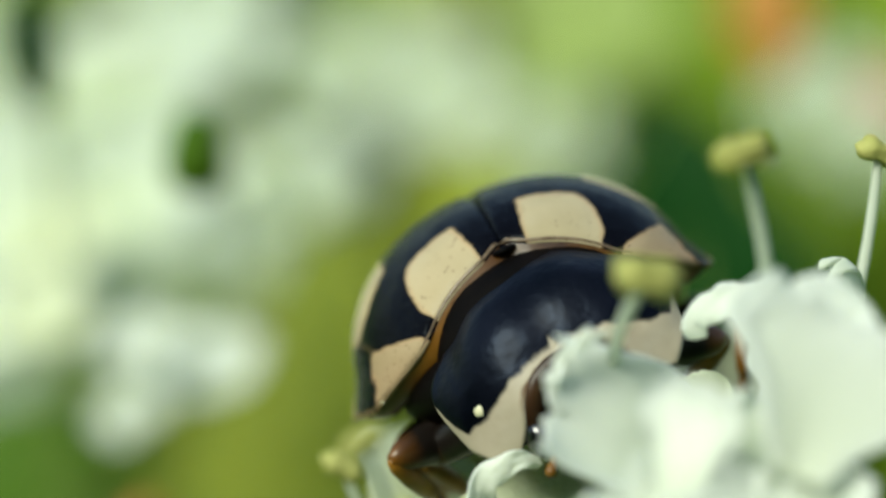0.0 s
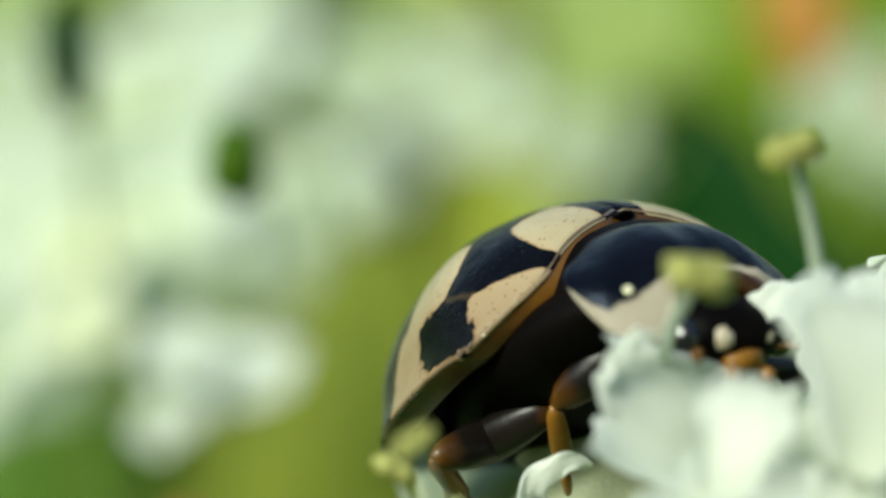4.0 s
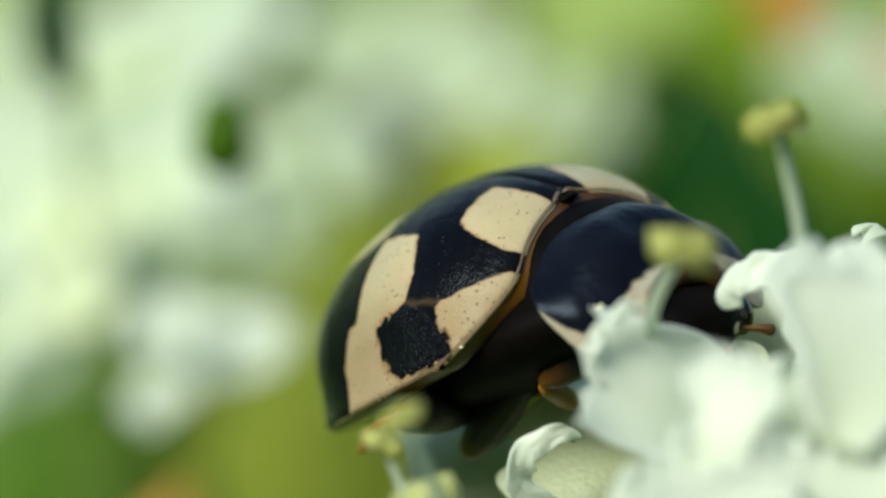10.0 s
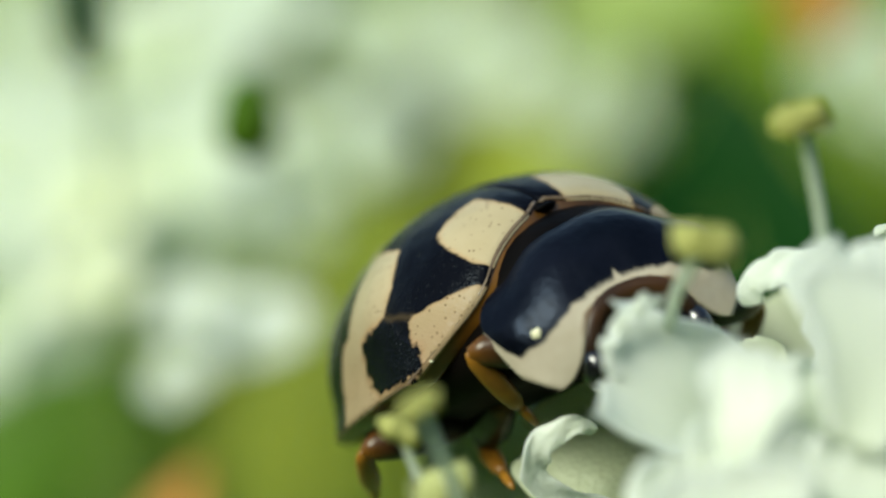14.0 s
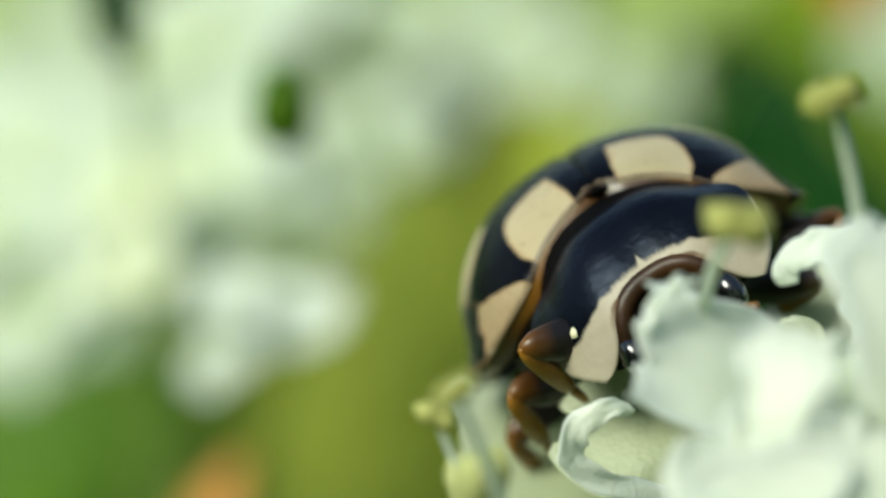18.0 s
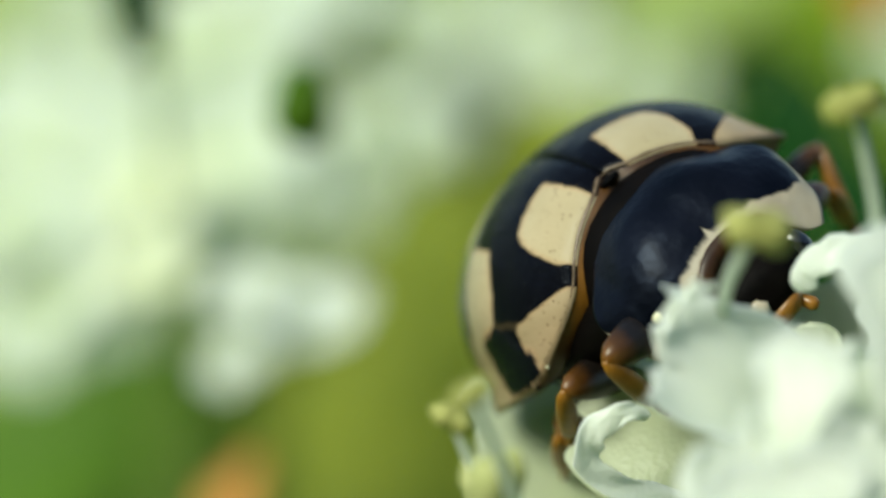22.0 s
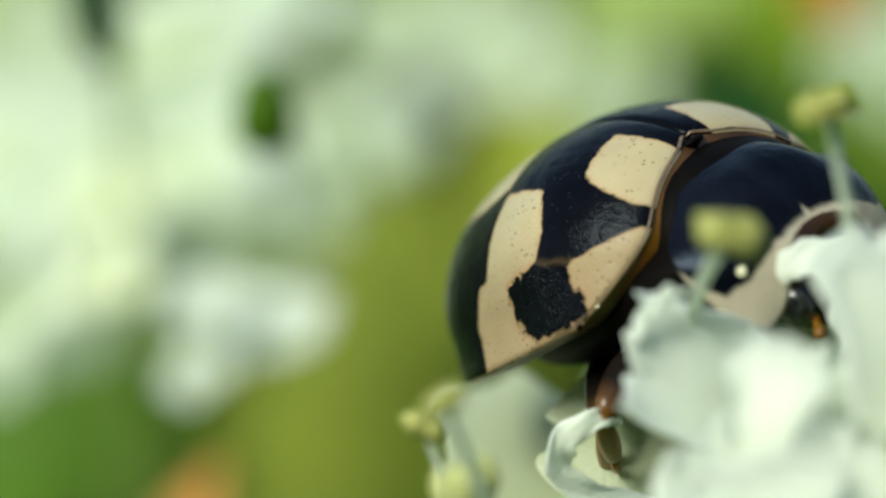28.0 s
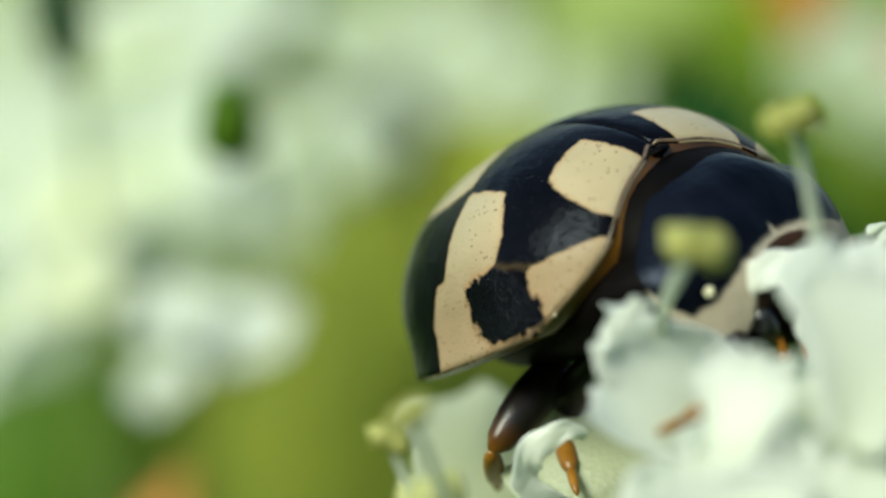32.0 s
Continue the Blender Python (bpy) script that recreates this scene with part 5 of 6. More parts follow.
    walk(legs[2][0], [
        (0, local(-0.60, -0.90, -0.55, -86.4, 0.3, -46.9)),
        (2, local(-0.60, -0.90, -0.55, -92.5, -2.6, -63.6)),
        (5, local(-0.60, -0.90, -0.55, -106.0, 13.5, -80.0)),
        (5.667, local(-0.60, -0.90, -0.55, -105.0, 7.1, -79.1)),
        (6.333, local(-0.60, -0.90, -0.55, -104.0, 0.6, -78.4)),
        (7, local(-0.60, -0.90, -0.55, -103.1, -5.9, -77.8)),
        (9, local(-0.60, -0.90, -0.55, -105.1, -4.1, -69.8)),
        (10, local(-0.60, -0.90, -0.55, -108.0, -9.0, -74.1)),
        (11, local(-0.60, -0.90, -0.55, -110.6, -14.1, -78.2)),
        (12, local(-0.60, -0.90, -0.55, -109.4, -12.0, -72.9)),
        (13, local(-0.60, -0.90, -0.55, -106.4, -13.7, -78.4)),
        (14, local(-0.60, -0.90, -0.55, -98.0, -6.1, -91.6)),
        (14.5, local(-0.60, -0.90, -0.55, -97.4, 0.1, -72.0)),
        (16.5, local(-0.60, -0.90, -0.55, -84.1, 10.6, -61.4)),
        (17, local(-0.60, -0.90, -0.55, -84.9, 16.1, -69.4)),
        (18, local(-0.60, -0.90, -0.55, -86.3, 14.0, -64.2)),
        (19, local(-0.60, -0.90, -0.55, -84.2, 14.1, -58.0)),
        (21, local(-0.60, -0.90, -0.55, -82.6, 9.0, -62.1)),
        (22, local(-0.60, -0.90, -0.55, -79.5, 4.3, -58.9)),
        (23, local(-0.60, -0.90, -0.55, -71.7, 15.4, -68.0)),
        (24, local(-0.60, -0.90, -0.55, -51.9, 18.0, -54.8)),
        (28, local(-0.60, -0.90, -0.55, -40.0, 24.6, -58.4)),
        (29, local(-0.60, -0.90, -0.55, -75.4, 14.7, -99.1)),
        (30, local(-0.60, -0.90, -0.55, -77.1, 15.7, -103.1)),
        (31, local(-0.60, -0.90, -0.55, -76.9, 17.6, -103.7)),
        (32, local(-0.60, -0.90, -0.55, -74.4, 20.3, -97.7)),
    ])
    walk(legs[2][1], [
        (0, local(1.45, 0, 0, 42.9, 24.7, 143.1)),
        (2, local(1.45, 0, 0, 29.9, 31.1, 135.6)),
        (5, local(1.45, 0, 0, 37.2, 26.5, 150.5)),
        (5.667, local(1.45, 0, 0, 62.0, 40.3, 140.5)),
        (6.333, local(1.45, 0, 0, 91.0, 56.4, 138.8)),
        (7, local(1.45, 0, 0, 139.7, 69.8, 159.2)),
        (9, local(1.45, 0, 0, 168.0, 57.8, 175.1)),
        (10, local(1.45, 0, 0, 111.5, 54.8, 149.4)),
        (11, local(1.45, 0, 0, 68.6, 42.0, 139.1)),
        (12, local(1.45, 0, 0, 63.0, 32.3, 141.0)),
        (13, local(1.45, 0, 0, 44.4, 30.3, 140.9)),
        (14, local(1.45, 0, 0, 44.6, 56.3, 128.3)),
        (14.5, local(1.45, 0, 0, 68.6, 51.0, 135.4)),
        (16.5, local(1.45, 0, 0, 41.9, 49.9, 121.7)),
        (17, local(1.45, 0, 0, 27.9, 52.9, 115.7)),
        (18, local(1.45, 0, 0, 41.6, 48.0, 130.2)),
        (19, local(1.45, 0, 0, 47.4, 45.7, 134.1)),
        (21, local(1.45, 0, 0, 51.4, 56.6, 121.5)),
        (22, local(1.45, 0, 0, 112.9, 60.4, 149.1)),
        (23, local(1.45, 0, 0, 114.8, 65.8, 146.8)),
        (24, local(1.45, 0, 0, 143.8, 58.6, 160.0)),
        (28, local(1.45, 0, 0, 153.4, 62.5, 165.3)),
        (29, local(1.45, 0, 0, 69.3, 70.6, 115.1)),
        (30, local(1.45, 0, 0, 59.7, 73.6, 104.7)),
        (31, local(1.45, 0, 0, 61.5, 75.4, 107.7)),
        (32, local(1.45, 0, 0, 74.7, 74.3, 119.3)),
    ])
    walk(legs[3][0], [
        (0, local(1.50, 0.50, -0.50, 93.0, 15.1, 104.9)),
        (2, local(1.50, 0.50, -0.50, 107.3, 17.6, 125.1)),
        (5, local(1.50, 0.50, -0.50, 109.9, -13.9, 113.2)),
        (6, local(1.50, 0.50, -0.50, 123.1, 4.6, 115.3)),
        (7, local(1.50, 0.50, -0.50, 138.1, 22.1, 122.1)),
        (9, local(1.50, 0.50, -0.50, 124.0, 11.6, 115.6)),
        (11, local(1.50, 0.50, -0.50, 96.1, -0.8, 109.7)),
        (13, local(1.50, 0.50, -0.50, 108.8, 21.0, 89.8)),
        (14, local(1.50, 0.50, -0.50, 110.3, 18.8, 96.2)),
        (17, local(1.50, 0.50, -0.50, 102.9, 16.0, 124.7)),
        (18, local(1.50, 0.50, -0.50, 106.5, 23.3, 112.3)),
        (19, local(1.50, 0.50, -0.50, 103.9, 14.9, 118.9)),
        (21, local(1.50, 0.50, -0.50, 86.9, -2.6, 104.4)),
        (22, local(1.50, 0.50, -0.50, 94.8, 13.2, 109.3)),
        (23, local(1.50, 0.50, -0.50, 92.4, 7.4, 103.9)),
        (24, local(1.50, 0.50, -0.50, 101.1, 7.9, 116.9)),
        (28, local(1.50, 0.50, -0.50, 105.8, 13.2, 108.5)),
        (31, local(1.50, 0.50, -0.50, 104.4, 15.4, 106.1)),
        (32, local(1.50, 0.50, -0.50, 100.3, 14.6, 100.7)),
    ])
    walk(legs[3][1], [
        (0, local(1.45, 0, 0, 31.9, 60.6, -113.3)),
        (2, local(1.45, 0, 0, 87.4, 60.1, -55.2)),
        (5, local(1.45, 0, 0, 129.3, 49.6, -25.5)),
        (6, local(1.45, 0, 0, 104.2, 44.2, -33.5)),
        (7, local(1.45, 0, 0, 82.5, 37.2, -37.3)),
        (9, local(1.45, 0, 0, 88.8, 33.9, -36.0)),
        (11, local(1.45, 0, 0, 70.6, 18.2, -30.0)),
        (13, local(1.45, 0, 0, 67.7, 51.7, -49.5)),
        (14, local(1.45, 0, 0, 76.3, 54.2, -43.7)),
        (17, local(1.45, 0, 0, 76.0, 66.9, -73.3)),
        (18, local(1.45, 0, 0, 40.3, 67.7, -113.3)),
        (19, local(1.45, 0, 0, 48.4, 66.1, -106.8)),
        (21, local(1.45, 0, 0, 43.4, 58.2, -72.3)),
        (22, local(1.45, 0, 0, 60.4, 41.0, -41.2)),
        (23, local(1.45, 0, 0, 73.4, 45.3, -38.8)),
        (24, local(1.45, 0, 0, 84.0, 25.9, -28.4)),
        (28, local(1.45, 0, 0, 74.2, 24.6, -31.8)),
        (31, local(1.45, 0, 0, 63.2, 19.6, -31.3)),
        (32, local(1.45, 0, 0, 61.2, 26.1, -33.1)),
    ])
    walk(legs[4][0], [
        (0, local(0.30, 1.00, -0.65, -0.2, -4.5, 89.4)),
        (0.5, local(0.30, 1.00, -0.65, -0.3, -6.9, 88.9)),
        (1, local(0.30, 1.00, -0.65, 0.0, -6.6, 90.1)),
        (1.5, local(0.30, 1.00, -0.65, 0.2, -6.8, 90.6)),
        (2, local(0.30, 1.00, -0.65, 1.0, -3.6, 93.2)),
        (2.5, local(0.30, 1.00, -0.65, 2.6, 9.4, 99.1)),
        (4.5, local(0.30, 1.00, -0.65, -0.2, -4.5, 89.4)),
        (5, local(0.30, 1.00, -0.65, -0.2, -15.1, 89.5)),
        (5.5, local(0.30, 1.00, -0.65, -0.1, 6.9, 89.8)),
        (6, local(0.30, 1.00, -0.65, -1.4, 20.0, 85.0)),
        (6.5, local(0.30, 1.00, -0.65, -0.2, -4.5, 89.4)),
        (7, local(0.30, 1.00, -0.65, -0.6, 1.7, 88.0)),
        (7.5, local(0.30, 1.00, -0.65, -1.2, 3.2, 85.8)),
        (8, local(0.30, 1.00, -0.65, -0.9, -3.7, 87.1)),
        (8.5, local(0.30, 1.00, -0.65, -1.1, -6.1, 86.4)),
        (9, local(0.30, 1.00, -0.65, -1.5, -6.9, 85.1)),
        (9.5, local(0.30, 1.00, -0.65, -3.0, 0.3, 79.8)),
        (10, local(0.30, 1.00, -0.65, -0.2, -4.5, 89.4)),
        (10.5, local(0.30, 1.00, -0.65, -0.8, -5.6, 87.5)),
        (11, local(0.30, 1.00, -0.65, -1.1, -6.5, 86.6)),
        (11.5, local(0.30, 1.00, -0.65, -1.1, -5.2, 86.5)),
        (12, local(0.30, 1.00, -0.65, -0.9, -7.0, 87.1)),
        (12.5, local(0.30, 1.00, -0.65, -0.4, -9.6, 88.7)),
        (13, local(0.30, 1.00, -0.65, 0.2, -8.9, 90.6)),
        (13.5, local(0.30, 1.00, -0.65, 1.0, -8.6, 93.0)),
        (14, local(0.30, 1.00, -0.65, 1.2, -11.7, 93.6)),
        (14.5, local(0.30, 1.00, -0.65, -0.2, -4.5, 89.4)),
        (16.5, local(0.30, 1.00, -0.65, -0.2, -4.5, 89.4)),
        (17, local(0.30, 1.00, -0.65, -0.2, -6.0, 89.3)),
        (17.5, local(0.30, 1.00, -0.65, -0.5, -3.4, 88.3)),
        (18, local(0.30, 1.00, -0.65, -0.0, -8.7, 89.9)),
        (18.5, local(0.30, 1.00, -0.65, 0.2, -11.5, 90.6)),
        (19, local(0.30, 1.00, -0.65, 0.2, -11.6, 90.6)),
        (19.5, local(0.30, 1.00, -0.65, 0.3, -0.7, 91.0)),
        (20, local(0.30, 1.00, -0.65, -0.4, 10.1, 88.5)),
        (20.5, local(0.30, 1.00, -0.65, -1.7, 13.9, 84.0)),
        (21, local(0.30, 1.00, -0.65, -2.9, 16.8, 80.0)),
        (21.5, local(0.30, 1.00, -0.65, -0.2, -4.5, 89.4)),
        (22, local(0.30, 1.00, -0.65, -0.0, -6.8, 89.9)),
        (22.5, local(0.30, 1.00, -0.65, 0.3, -16.9, 90.8)),
        (23, local(0.30, 1.00, -0.65, -0.2, -4.5, 89.4)),
        (23.5, local(0.30, 1.00, -0.65, 0.5, -8.0, 91.6)),
        (24, local(0.30, 1.00, -0.65, 0.2, -19.4, 90.5)),
        (25, local(0.30, 1.00, -0.65, -0.4, -24.0, 89.0)),
        (27.5, local(0.30, 1.00, -0.65, -2.4, -5.5, 82.4)),
        (28, local(0.30, 1.00, -0.65, -1.4, -7.9, 85.5)),
        (28.5, local(0.30, 1.00, -0.65, -4.1, 3.1, 76.1)),
        (29, local(0.30, 1.00, -0.65, -4.5, 5.8, 74.4)),
        (29.5, local(0.30, 1.00, -0.65, -0.2, -4.5, 89.4)),
        (30, local(0.30, 1.00, -0.65, -0.3, -3.5, 89.1)),
        (30.5, local(0.30, 1.00, -0.65, -0.3, -1.2, 89.0)),
        (31, local(0.30, 1.00, -0.65, -0.1, -0.2, 89.8)),
        (31.5, local(0.30, 1.00, -0.65, 0.1, -1.7, 90.4)),
        (32, local(0.30, 1.00, -0.65, 0.5, -12.1, 91.6)),
    ])
    walk(legs[4][1], [
        (0, local(1.45, 0, 0, -4.4, 55.7, -177.3)),
        (0.5, local(1.45, 0, 0, -18.9, 59.3, -173.9)),
        (1, local(1.45, 0, 0, 0.6, 54.6, 179.7)),
        (1.5, local(1.45, 0, 0, 4.3, 52.2, 177.3)),
        (2, local(1.45, 0, 0, 7.0, 44.3, 171.2)),
        (2.5, local(1.45, 0, 0, 1.8, 36.9, 169.6)),
        (4.5, local(1.45, 0, 0, -4.4, 55.7, -177.3)),
        (5, local(1.45, 0, 0, -18.2, 50.5, -175.2)),
        (5.5, local(1.45, 0, 0, -0.3, 59.6, -179.4)),
        (6, local(1.45, 0, 0, 2.4, 70.7, -163.9)),
        (6.5, local(1.45, 0, 0, -4.4, 55.7, -177.3)),
        (7, local(1.45, 0, 0, -5.3, 57.1, -173.6)),
        (7.5, local(1.45, 0, 0, -9.0, 57.6, -167.0)),
        (8, local(1.45, 0, 0, -13.9, 54.2, -168.8)),
        (8.5, local(1.45, 0, 0, -26.7, 55.0, -162.9)),
        (9, local(1.45, 0, 0, -45.9, 58.3, -152.1)),
        (9.5, local(1.45, 0, 0, -29.5, 58.8, -140.2)),
        (10, local(1.45, 0, 0, -4.4, 55.7, -177.3)),
        (10.5, local(1.45, 0, 0, -24.6, 57.7, -167.3)),
        (11, local(1.45, 0, 0, -55.8, 62.6, -157.7)),
        (11.5, local(1.45, 0, 0, -66.0, 66.0, -155.6)),
        (12, local(1.45, 0, 0, -75.3, 65.7, -157.5)),
        (12.5, local(1.45, 0, 0, -79.6, 63.2, -168.7)),
        (13, local(1.45, 0, 0, 111.3, 65.4, 174.5)),
        (13.5, local(1.45, 0, 0, 80.6, 65.3, 153.1)),
        (14, local(1.45, 0, 0, 72.0, 61.1, 143.4)),
        (14.5, local(1.45, 0, 0, -4.4, 55.7, -177.3)),
        (16.5, local(1.45, 0, 0, -4.4, 55.7, -177.3)),
        (17, local(1.45, 0, 0, -3.7, 50.8, -177.3)),
        (17.5, local(1.45, 0, 0, -10.7, 57.2, -172.9)),
        (18, local(1.45, 0, 0, -2.0, 55.4, -179.3)),
        (18.5, local(1.45, 0, 0, 14.2, 53.7, 175.6)),
        (19, local(1.45, 0, 0, 11.7, 52.1, 175.8)),
        (19.5, local(1.45, 0, 0, 3.0, 54.0, 176.8)),
        (20, local(1.45, 0, 0, -1.3, 61.9, -175.7)),
        (20.5, local(1.45, 0, 0, -2.7, 67.6, -160.3)),
        (21, local(1.45, 0, 0, 0.4, 68.2, -147.8)),
        (21.5, local(1.45, 0, 0, -4.4, 55.7, -177.3)),
        (22, local(1.45, 0, 0, -2.1, 59.9, -179.4)),
        (22.5, local(1.45, 0, 0, 113.0, 61.6, 162.8)),
        (23, local(1.45, 0, 0, -4.4, 55.7, -177.3)),
        (23.5, local(1.45, 0, 0, 5.7, 42.5, 174.6)),
        (24, local(1.45, 0, 0, 38.7, 43.8, 165.1)),
        (25, local(1.45, 0, 0, 70.7, 46.4, 158.3)),
        (27.5, local(1.45, 0, 0, -14.1, 39.2, -160.6)),
        (28, local(1.45, 0, 0, -13.2, 40.0, -165.8)),
        (28.5, local(1.45, 0, 0, -9.2, 42.2, -155.5)),
        (29, local(1.45, 0, 0, -7.0, 42.5, -155.3)),
        (29.5, local(1.45, 0, 0, -4.4, 55.7, -177.3)),
        (30, local(1.45, 0, 0, -7.9, 59.2, -175.8)),
        (30.5, local(1.45, 0, 0, -8.1, 62.6, -175.6)),
        (31, local(1.45, 0, 0, -2.0, 63.5, -178.9)),
        (31.5, local(1.45, 0, 0, 4.2, 63.5, 178.1)),
        (32, local(1.45, 0, 0, 84.6, 61.5, 163.6)),
    ])
    walk(legs[5][0], [
        (0, local(-0.60, 0.90, -0.55, 5.2, 0.4, 107.8)),
        (0.5, local(-0.60, 0.90, -0.55, 4.5, -3.7, 105.0)),
        (1, local(-0.60, 0.90, -0.55, 5.4, -1.8, 108.1)),
        (1.5, local(-0.60, 0.90, -0.55, 5.6, -3.3, 108.6)),
        (2, local(-0.60, 0.90, -0.55, 6.6, -6.9, 111.6)),
        (2.5, local(-0.60, 0.90, -0.55, 8.6, -5.6, 119.2)),
        (4.5, local(-0.60, 0.90, -0.55, 5.2, 0.4, 107.8)),
        (5, local(-0.60, 0.90, -0.55, 4.7, -6.1, 105.4)),
        (5.5, local(-0.60, 0.90, -0.55, 6.9, 17.9, 114.7)),
        (6, local(-0.60, 0.90, -0.55, 6.3, 31.9, 111.6)),
        (6.5, local(-0.60, 0.90, -0.55, 5.2, 0.4, 107.8)),
        (7, local(-0.60, 0.90, -0.55, 5.3, 7.6, 108.6)),
        (7.5, local(-0.60, 0.90, -0.55, 4.8, 12.3, 106.9)),
        (8, local(-0.60, 0.90, -0.55, 4.7, 6.1, 106.3)),
        (8.5, local(-0.60, 0.90, -0.55, 3.9, 0.3, 103.1)),
        (9, local(-0.60, 0.90, -0.55, 3.1, -5.0, 100.2)),
        (9.5, local(-0.60, 0.90, -0.55, 2.1, 2.9, 97.1)),
        (10, local(-0.60, 0.90, -0.55, 5.2, 0.4, 107.8)),
        (10.5, local(-0.60, 0.90, -0.55, 4.1, -4.7, 103.4)),
        (11, local(-0.60, 0.90, -0.55, 3.5, -8.4, 101.1)),
        (11.5, local(-0.60, 0.90, -0.55, 3.4, -9.6, 100.8)),
        (12, local(-0.60, 0.90, -0.55, 3.5, -9.6, 101.0)),
        (12.5, local(-0.60, 0.90, -0.55, 4.0, -9.3, 102.5)),
        (13, local(-0.60, 0.90, -0.55, 4.7, -7.6, 105.2)),
        (13.5, local(-0.60, 0.90, -0.55, 5.9, -5.0, 109.7)),
        (14, local(-0.60, 0.90, -0.55, 6.5, -6.6, 111.3)),
        (14.5, local(-0.60, 0.90, -0.55, 8.8, -4.1, 120.5)),
        (16.5, local(-0.60, 0.90, -0.55, 5.2, 0.4, 107.8)),
        (17, local(-0.60, 0.90, -0.55, 5.5, 1.1, 108.9)),
        (17.5, local(-0.60, 0.90, -0.55, 4.7, -1.9, 105.6)),
        (18, local(-0.60, 0.90, -0.55, 4.1, -14.7, 102.4)),
        (18.5, local(-0.60, 0.90, -0.55, 3.9, -17.9, 101.3)),
        (19, local(-0.60, 0.90, -0.55, 3.9, -17.7, 101.5)),
        (19.5, local(-0.60, 0.90, -0.55, 5.3, -6.7, 107.2)),
        (20, local(-0.60, 0.90, -0.55, 5.3, 4.7, 108.4)),
        (20.5, local(-0.60, 0.90, -0.55, 4.3, 11.6, 105.1)),
        (21, local(-0.60, 0.90, -0.55, 3.4, 14.3, 102.0)),
        (21.5, local(-0.60, 0.90, -0.55, 5.2, 0.4, 107.8)),
        (22, local(-0.60, 0.90, -0.55, 4.7, -5.3, 105.4)),
        (22.5, local(-0.60, 0.90, -0.55, 4.5, -13.5, 103.6)),
        (23, local(-0.60, 0.90, -0.55, 5.2, 0.4, 107.8)),
        (23.5, local(-0.60, 0.90, -0.55, 5.7, -7.2, 108.5)),
        (24, local(-0.60, 0.90, -0.55, 4.9, -14.5, 104.7)),
        (25, local(-0.60, 0.90, -0.55, 4.1, -18.3, 101.7)),
        (27.5, local(-0.60, 0.90, -0.55, 3.3, -7.0, 100.7)),
        (28, local(-0.60, 0.90, -0.55, 3.7, -10.1, 101.7)),
        (28.5, local(-0.60, 0.90, -0.55, 2.7, 1.0, 99.0)),
        (29, local(-0.60, 0.90, -0.55, 2.6, 4.9, 99.0)),
        (29.5, local(-0.60, 0.90, -0.55, 2.0, 9.6, 96.9)),
        (30, local(-0.60, 0.90, -0.55, 1.8, 10.1, 96.3)),
        (30.5, local(-0.60, 0.90, -0.55, 1.7, 12.6, 96.1)),
        (31, local(-0.60, 0.90, -0.55, 2.1, 13.8, 97.2)),
        (31.5, local(-0.60, 0.90, -0.55, 2.3, 12.6, 98.1)),
        (32, local(-0.60, 0.90, -0.55, 3.2, 0.6, 100.9)),
    ])
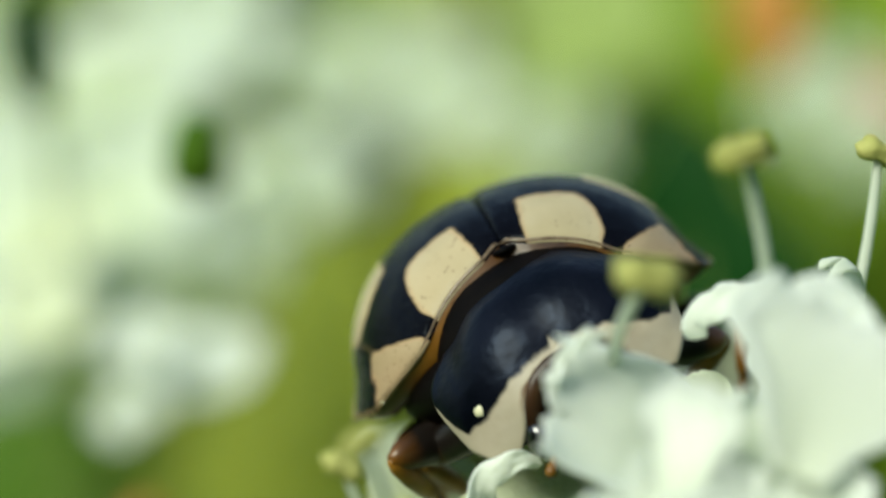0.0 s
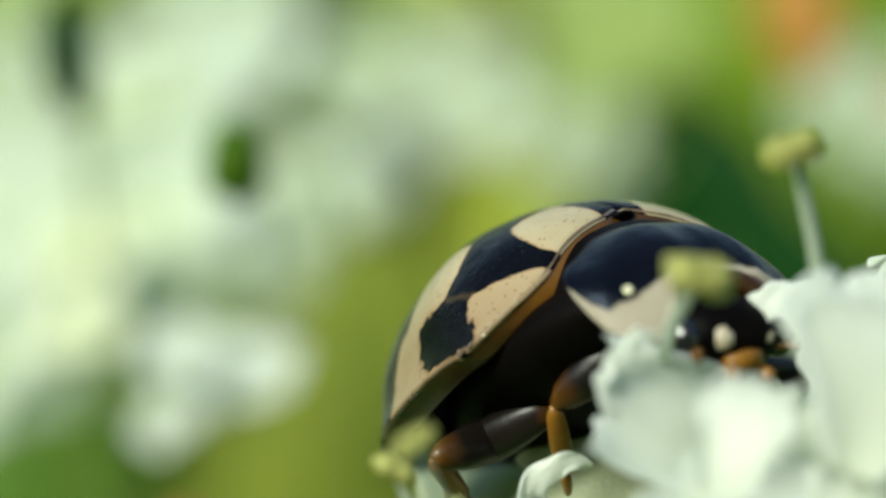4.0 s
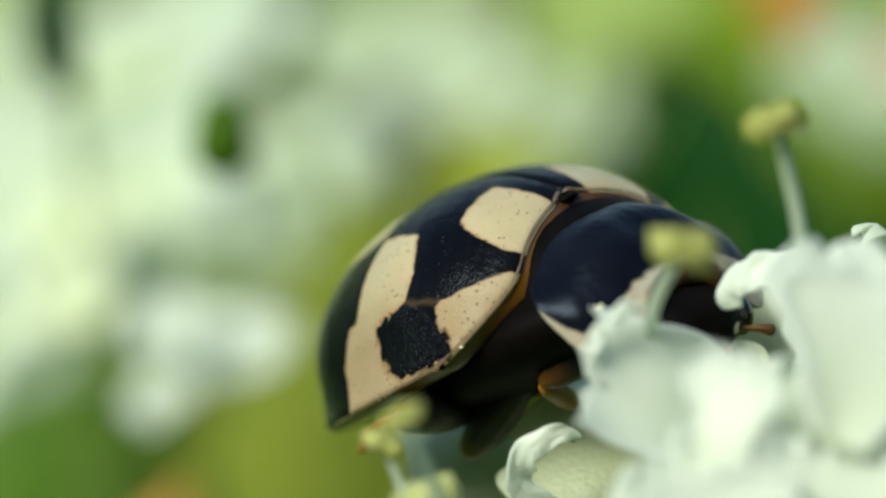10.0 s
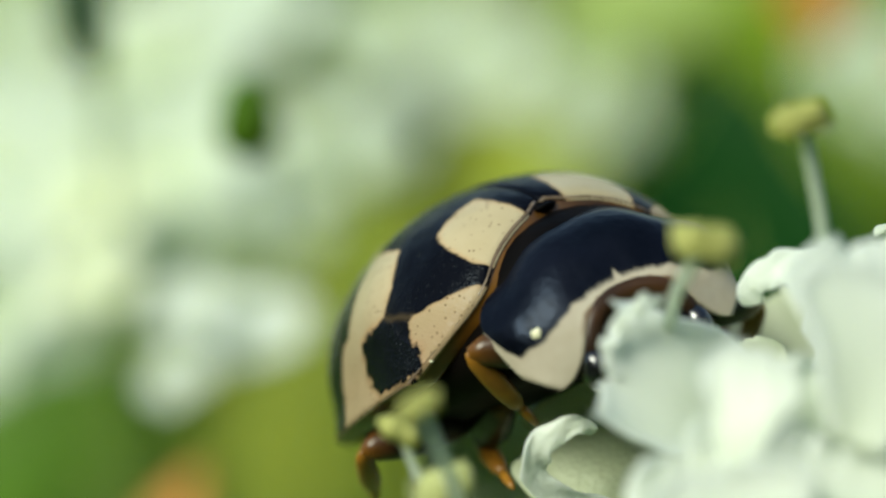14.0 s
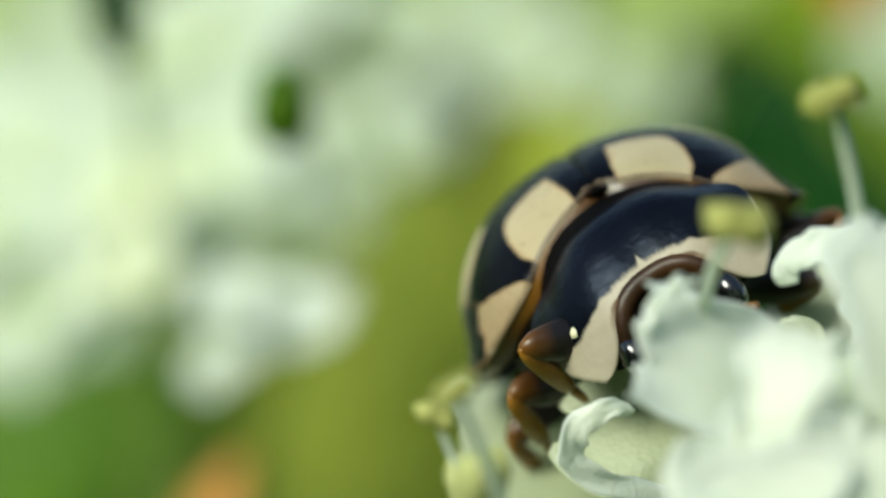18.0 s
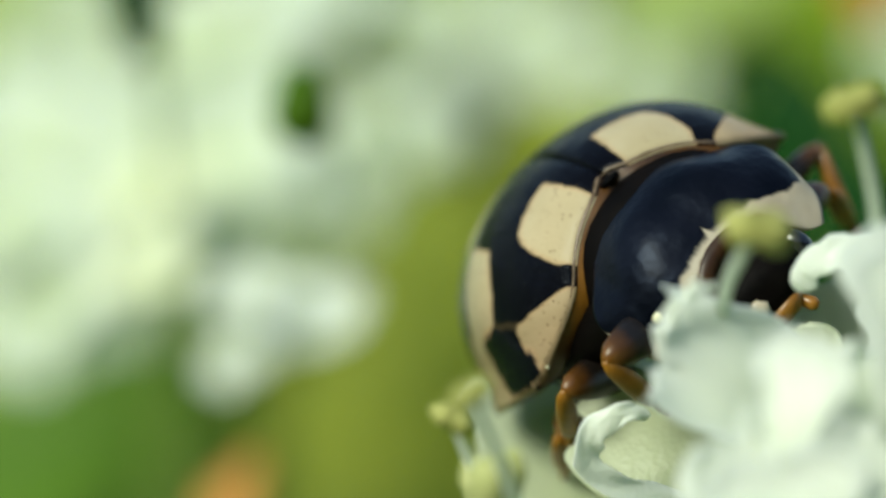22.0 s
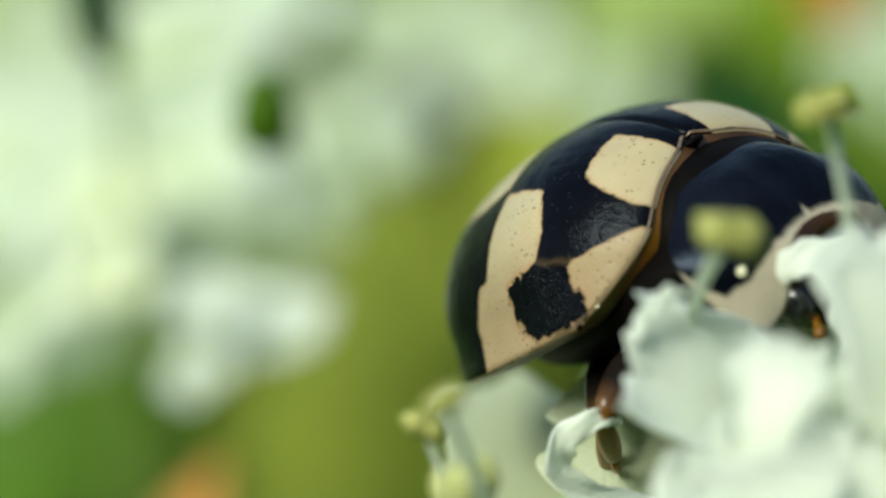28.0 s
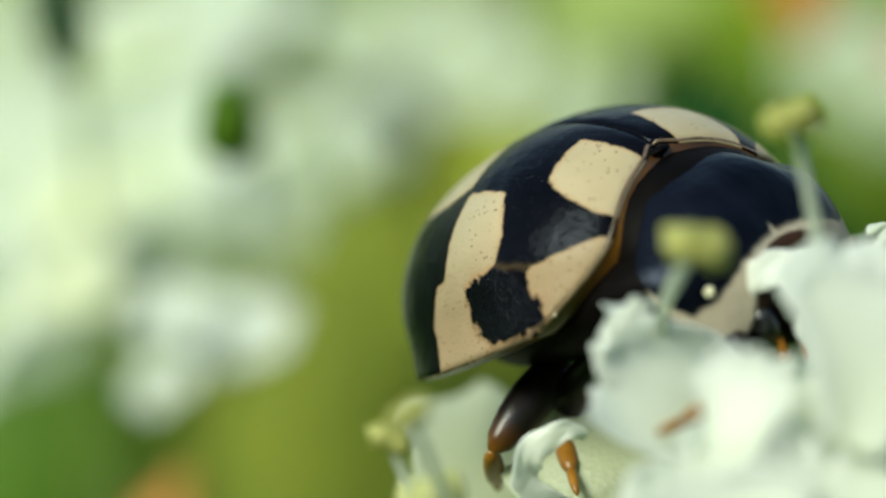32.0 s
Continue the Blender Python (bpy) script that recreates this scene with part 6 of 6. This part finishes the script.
    walk(legs[5][1], [
        (0, local(1.45, 0, 0, 11.6, 50.3, 161.1)),
        (0.5, local(1.45, 0, 0, 17.6, 52.9, 163.1)),
        (1, local(1.45, 0, 0, 14.8, 48.8, 158.8)),
        (1.5, local(1.45, 0, 0, 16.8, 46.7, 156.6)),
        (2, local(1.45, 0, 0, 19.1, 37.6, 151.3)),
        (2.5, local(1.45, 0, 0, 15.2, 31.0, 148.9)),
        (4.5, local(1.45, 0, 0, 11.6, 50.3, 161.1)),
        (5, local(1.45, 0, 0, 15.2, 45.1, 163.4)),
        (5.5, local(1.45, 0, 0, -1.6, 54.5, 158.4)),
        (6, local(1.45, 0, 0, -8.3, 67.2, 161.2)),
        (6.5, local(1.45, 0, 0, 11.6, 50.3, 161.1)),
        (7, local(1.45, 0, 0, 5.0, 53.8, 163.1)),
        (7.5, local(1.45, 0, 0, 1.4, 55.5, 168.7)),
        (8, local(1.45, 0, 0, 4.0, 51.0, 168.5)),
        (8.5, local(1.45, 0, 0, 5.5, 52.9, 172.8)),
        (9, local(1.45, 0, 0, -2.1, 57.1, -178.8)),
        (9.5, local(1.45, 0, 0, -10.9, 60.3, -166.7)),
        (10, local(1.45, 0, 0, 11.6, 50.3, 161.1)),
        (10.5, local(1.45, 0, 0, 13.9, 52.5, 168.4)),
        (11, local(1.45, 0, 0, 10.9, 54.6, 175.1)),
        (11.5, local(1.45, 0, 0, 11.7, 55.4, 175.9)),
        (12, local(1.45, 0, 0, 14.7, 54.9, 174.5)),
        (12.5, local(1.45, 0, 0, 21.6, 51.2, 167.5)),
        (13, local(1.45, 0, 0, 28.7, 51.2, 157.1)),
        (13.5, local(1.45, 0, 0, 27.0, 49.6, 146.8)),
        (14, local(1.45, 0, 0, 28.8, 46.2, 141.3)),
        (14.5, local(1.45, 0, 0, 22.6, 41.9, 131.7)),
        (16.5, local(1.45, 0, 0, 11.6, 50.3, 161.1)),
        (17, local(1.45, 0, 0, 8.9, 45.9, 162.0)),
        (17.5, local(1.45, 0, 0, 13.4, 51.8, 164.0)),
        (18, local(1.45, 0, 0, 39.3, 47.0, 157.8)),
        (18.5, local(1.45, 0, 0, 46.9, 44.4, 152.6)),
        (19, local(1.45, 0, 0, 45.1, 43.6, 152.6)),
        (19.5, local(1.45, 0, 0, 22.3, 46.2, 155.7)),
        (20, local(1.45, 0, 0, 9.1, 55.4, 160.2)),
        (20.5, local(1.45, 0, 0, 2.3, 63.6, 169.0)),
        (21, local(1.45, 0, 0, 0.2, 68.2, 178.3)),
        (21.5, local(1.45, 0, 0, 11.6, 50.3, 161.1)),
        (22, local(1.45, 0, 0, 32.3, 56.6, 156.1)),
        (22.5, local(1.45, 0, 0, 67.7, 59.1, 135.6)),
        (23, local(1.45, 0, 0, 11.6, 50.3, 161.1)),
        (23.5, local(1.45, 0, 0, 24.9, 45.2, 151.1)),
        (24, local(1.45, 0, 0, 44.7, 45.2, 140.5)),
        (25, local(1.45, 0, 0, 57.2, 47.8, 131.3)),
        (27.5, local(1.45, 0, 0, 1.9, 46.7, 178.3)),
        (28, local(1.45, 0, 0, 12.3, 47.3, 172.0)),
        (28.5, local(1.45, 0, 0, -2.9, 50.0, -175.5)),
        (29, local(1.45, 0, 0, -1.9, 50.6, -175.6)),
        (29.5, local(1.45, 0, 0, -2.3, 54.0, -170.8)),
        (30, local(1.45, 0, 0, -2.9, 57.1, -168.3)),
        (30.5, local(1.45, 0, 0, -2.1, 60.7, -166.5)),
        (31, local(1.45, 0, 0, -1.3, 62.6, -168.8)),
        (31.5, local(1.45, 0, 0, -1.6, 62.6, -170.9)),
        (32, local(1.45, 0, 0, 0.8, 58.5, 179.2)),
    ])


motions()
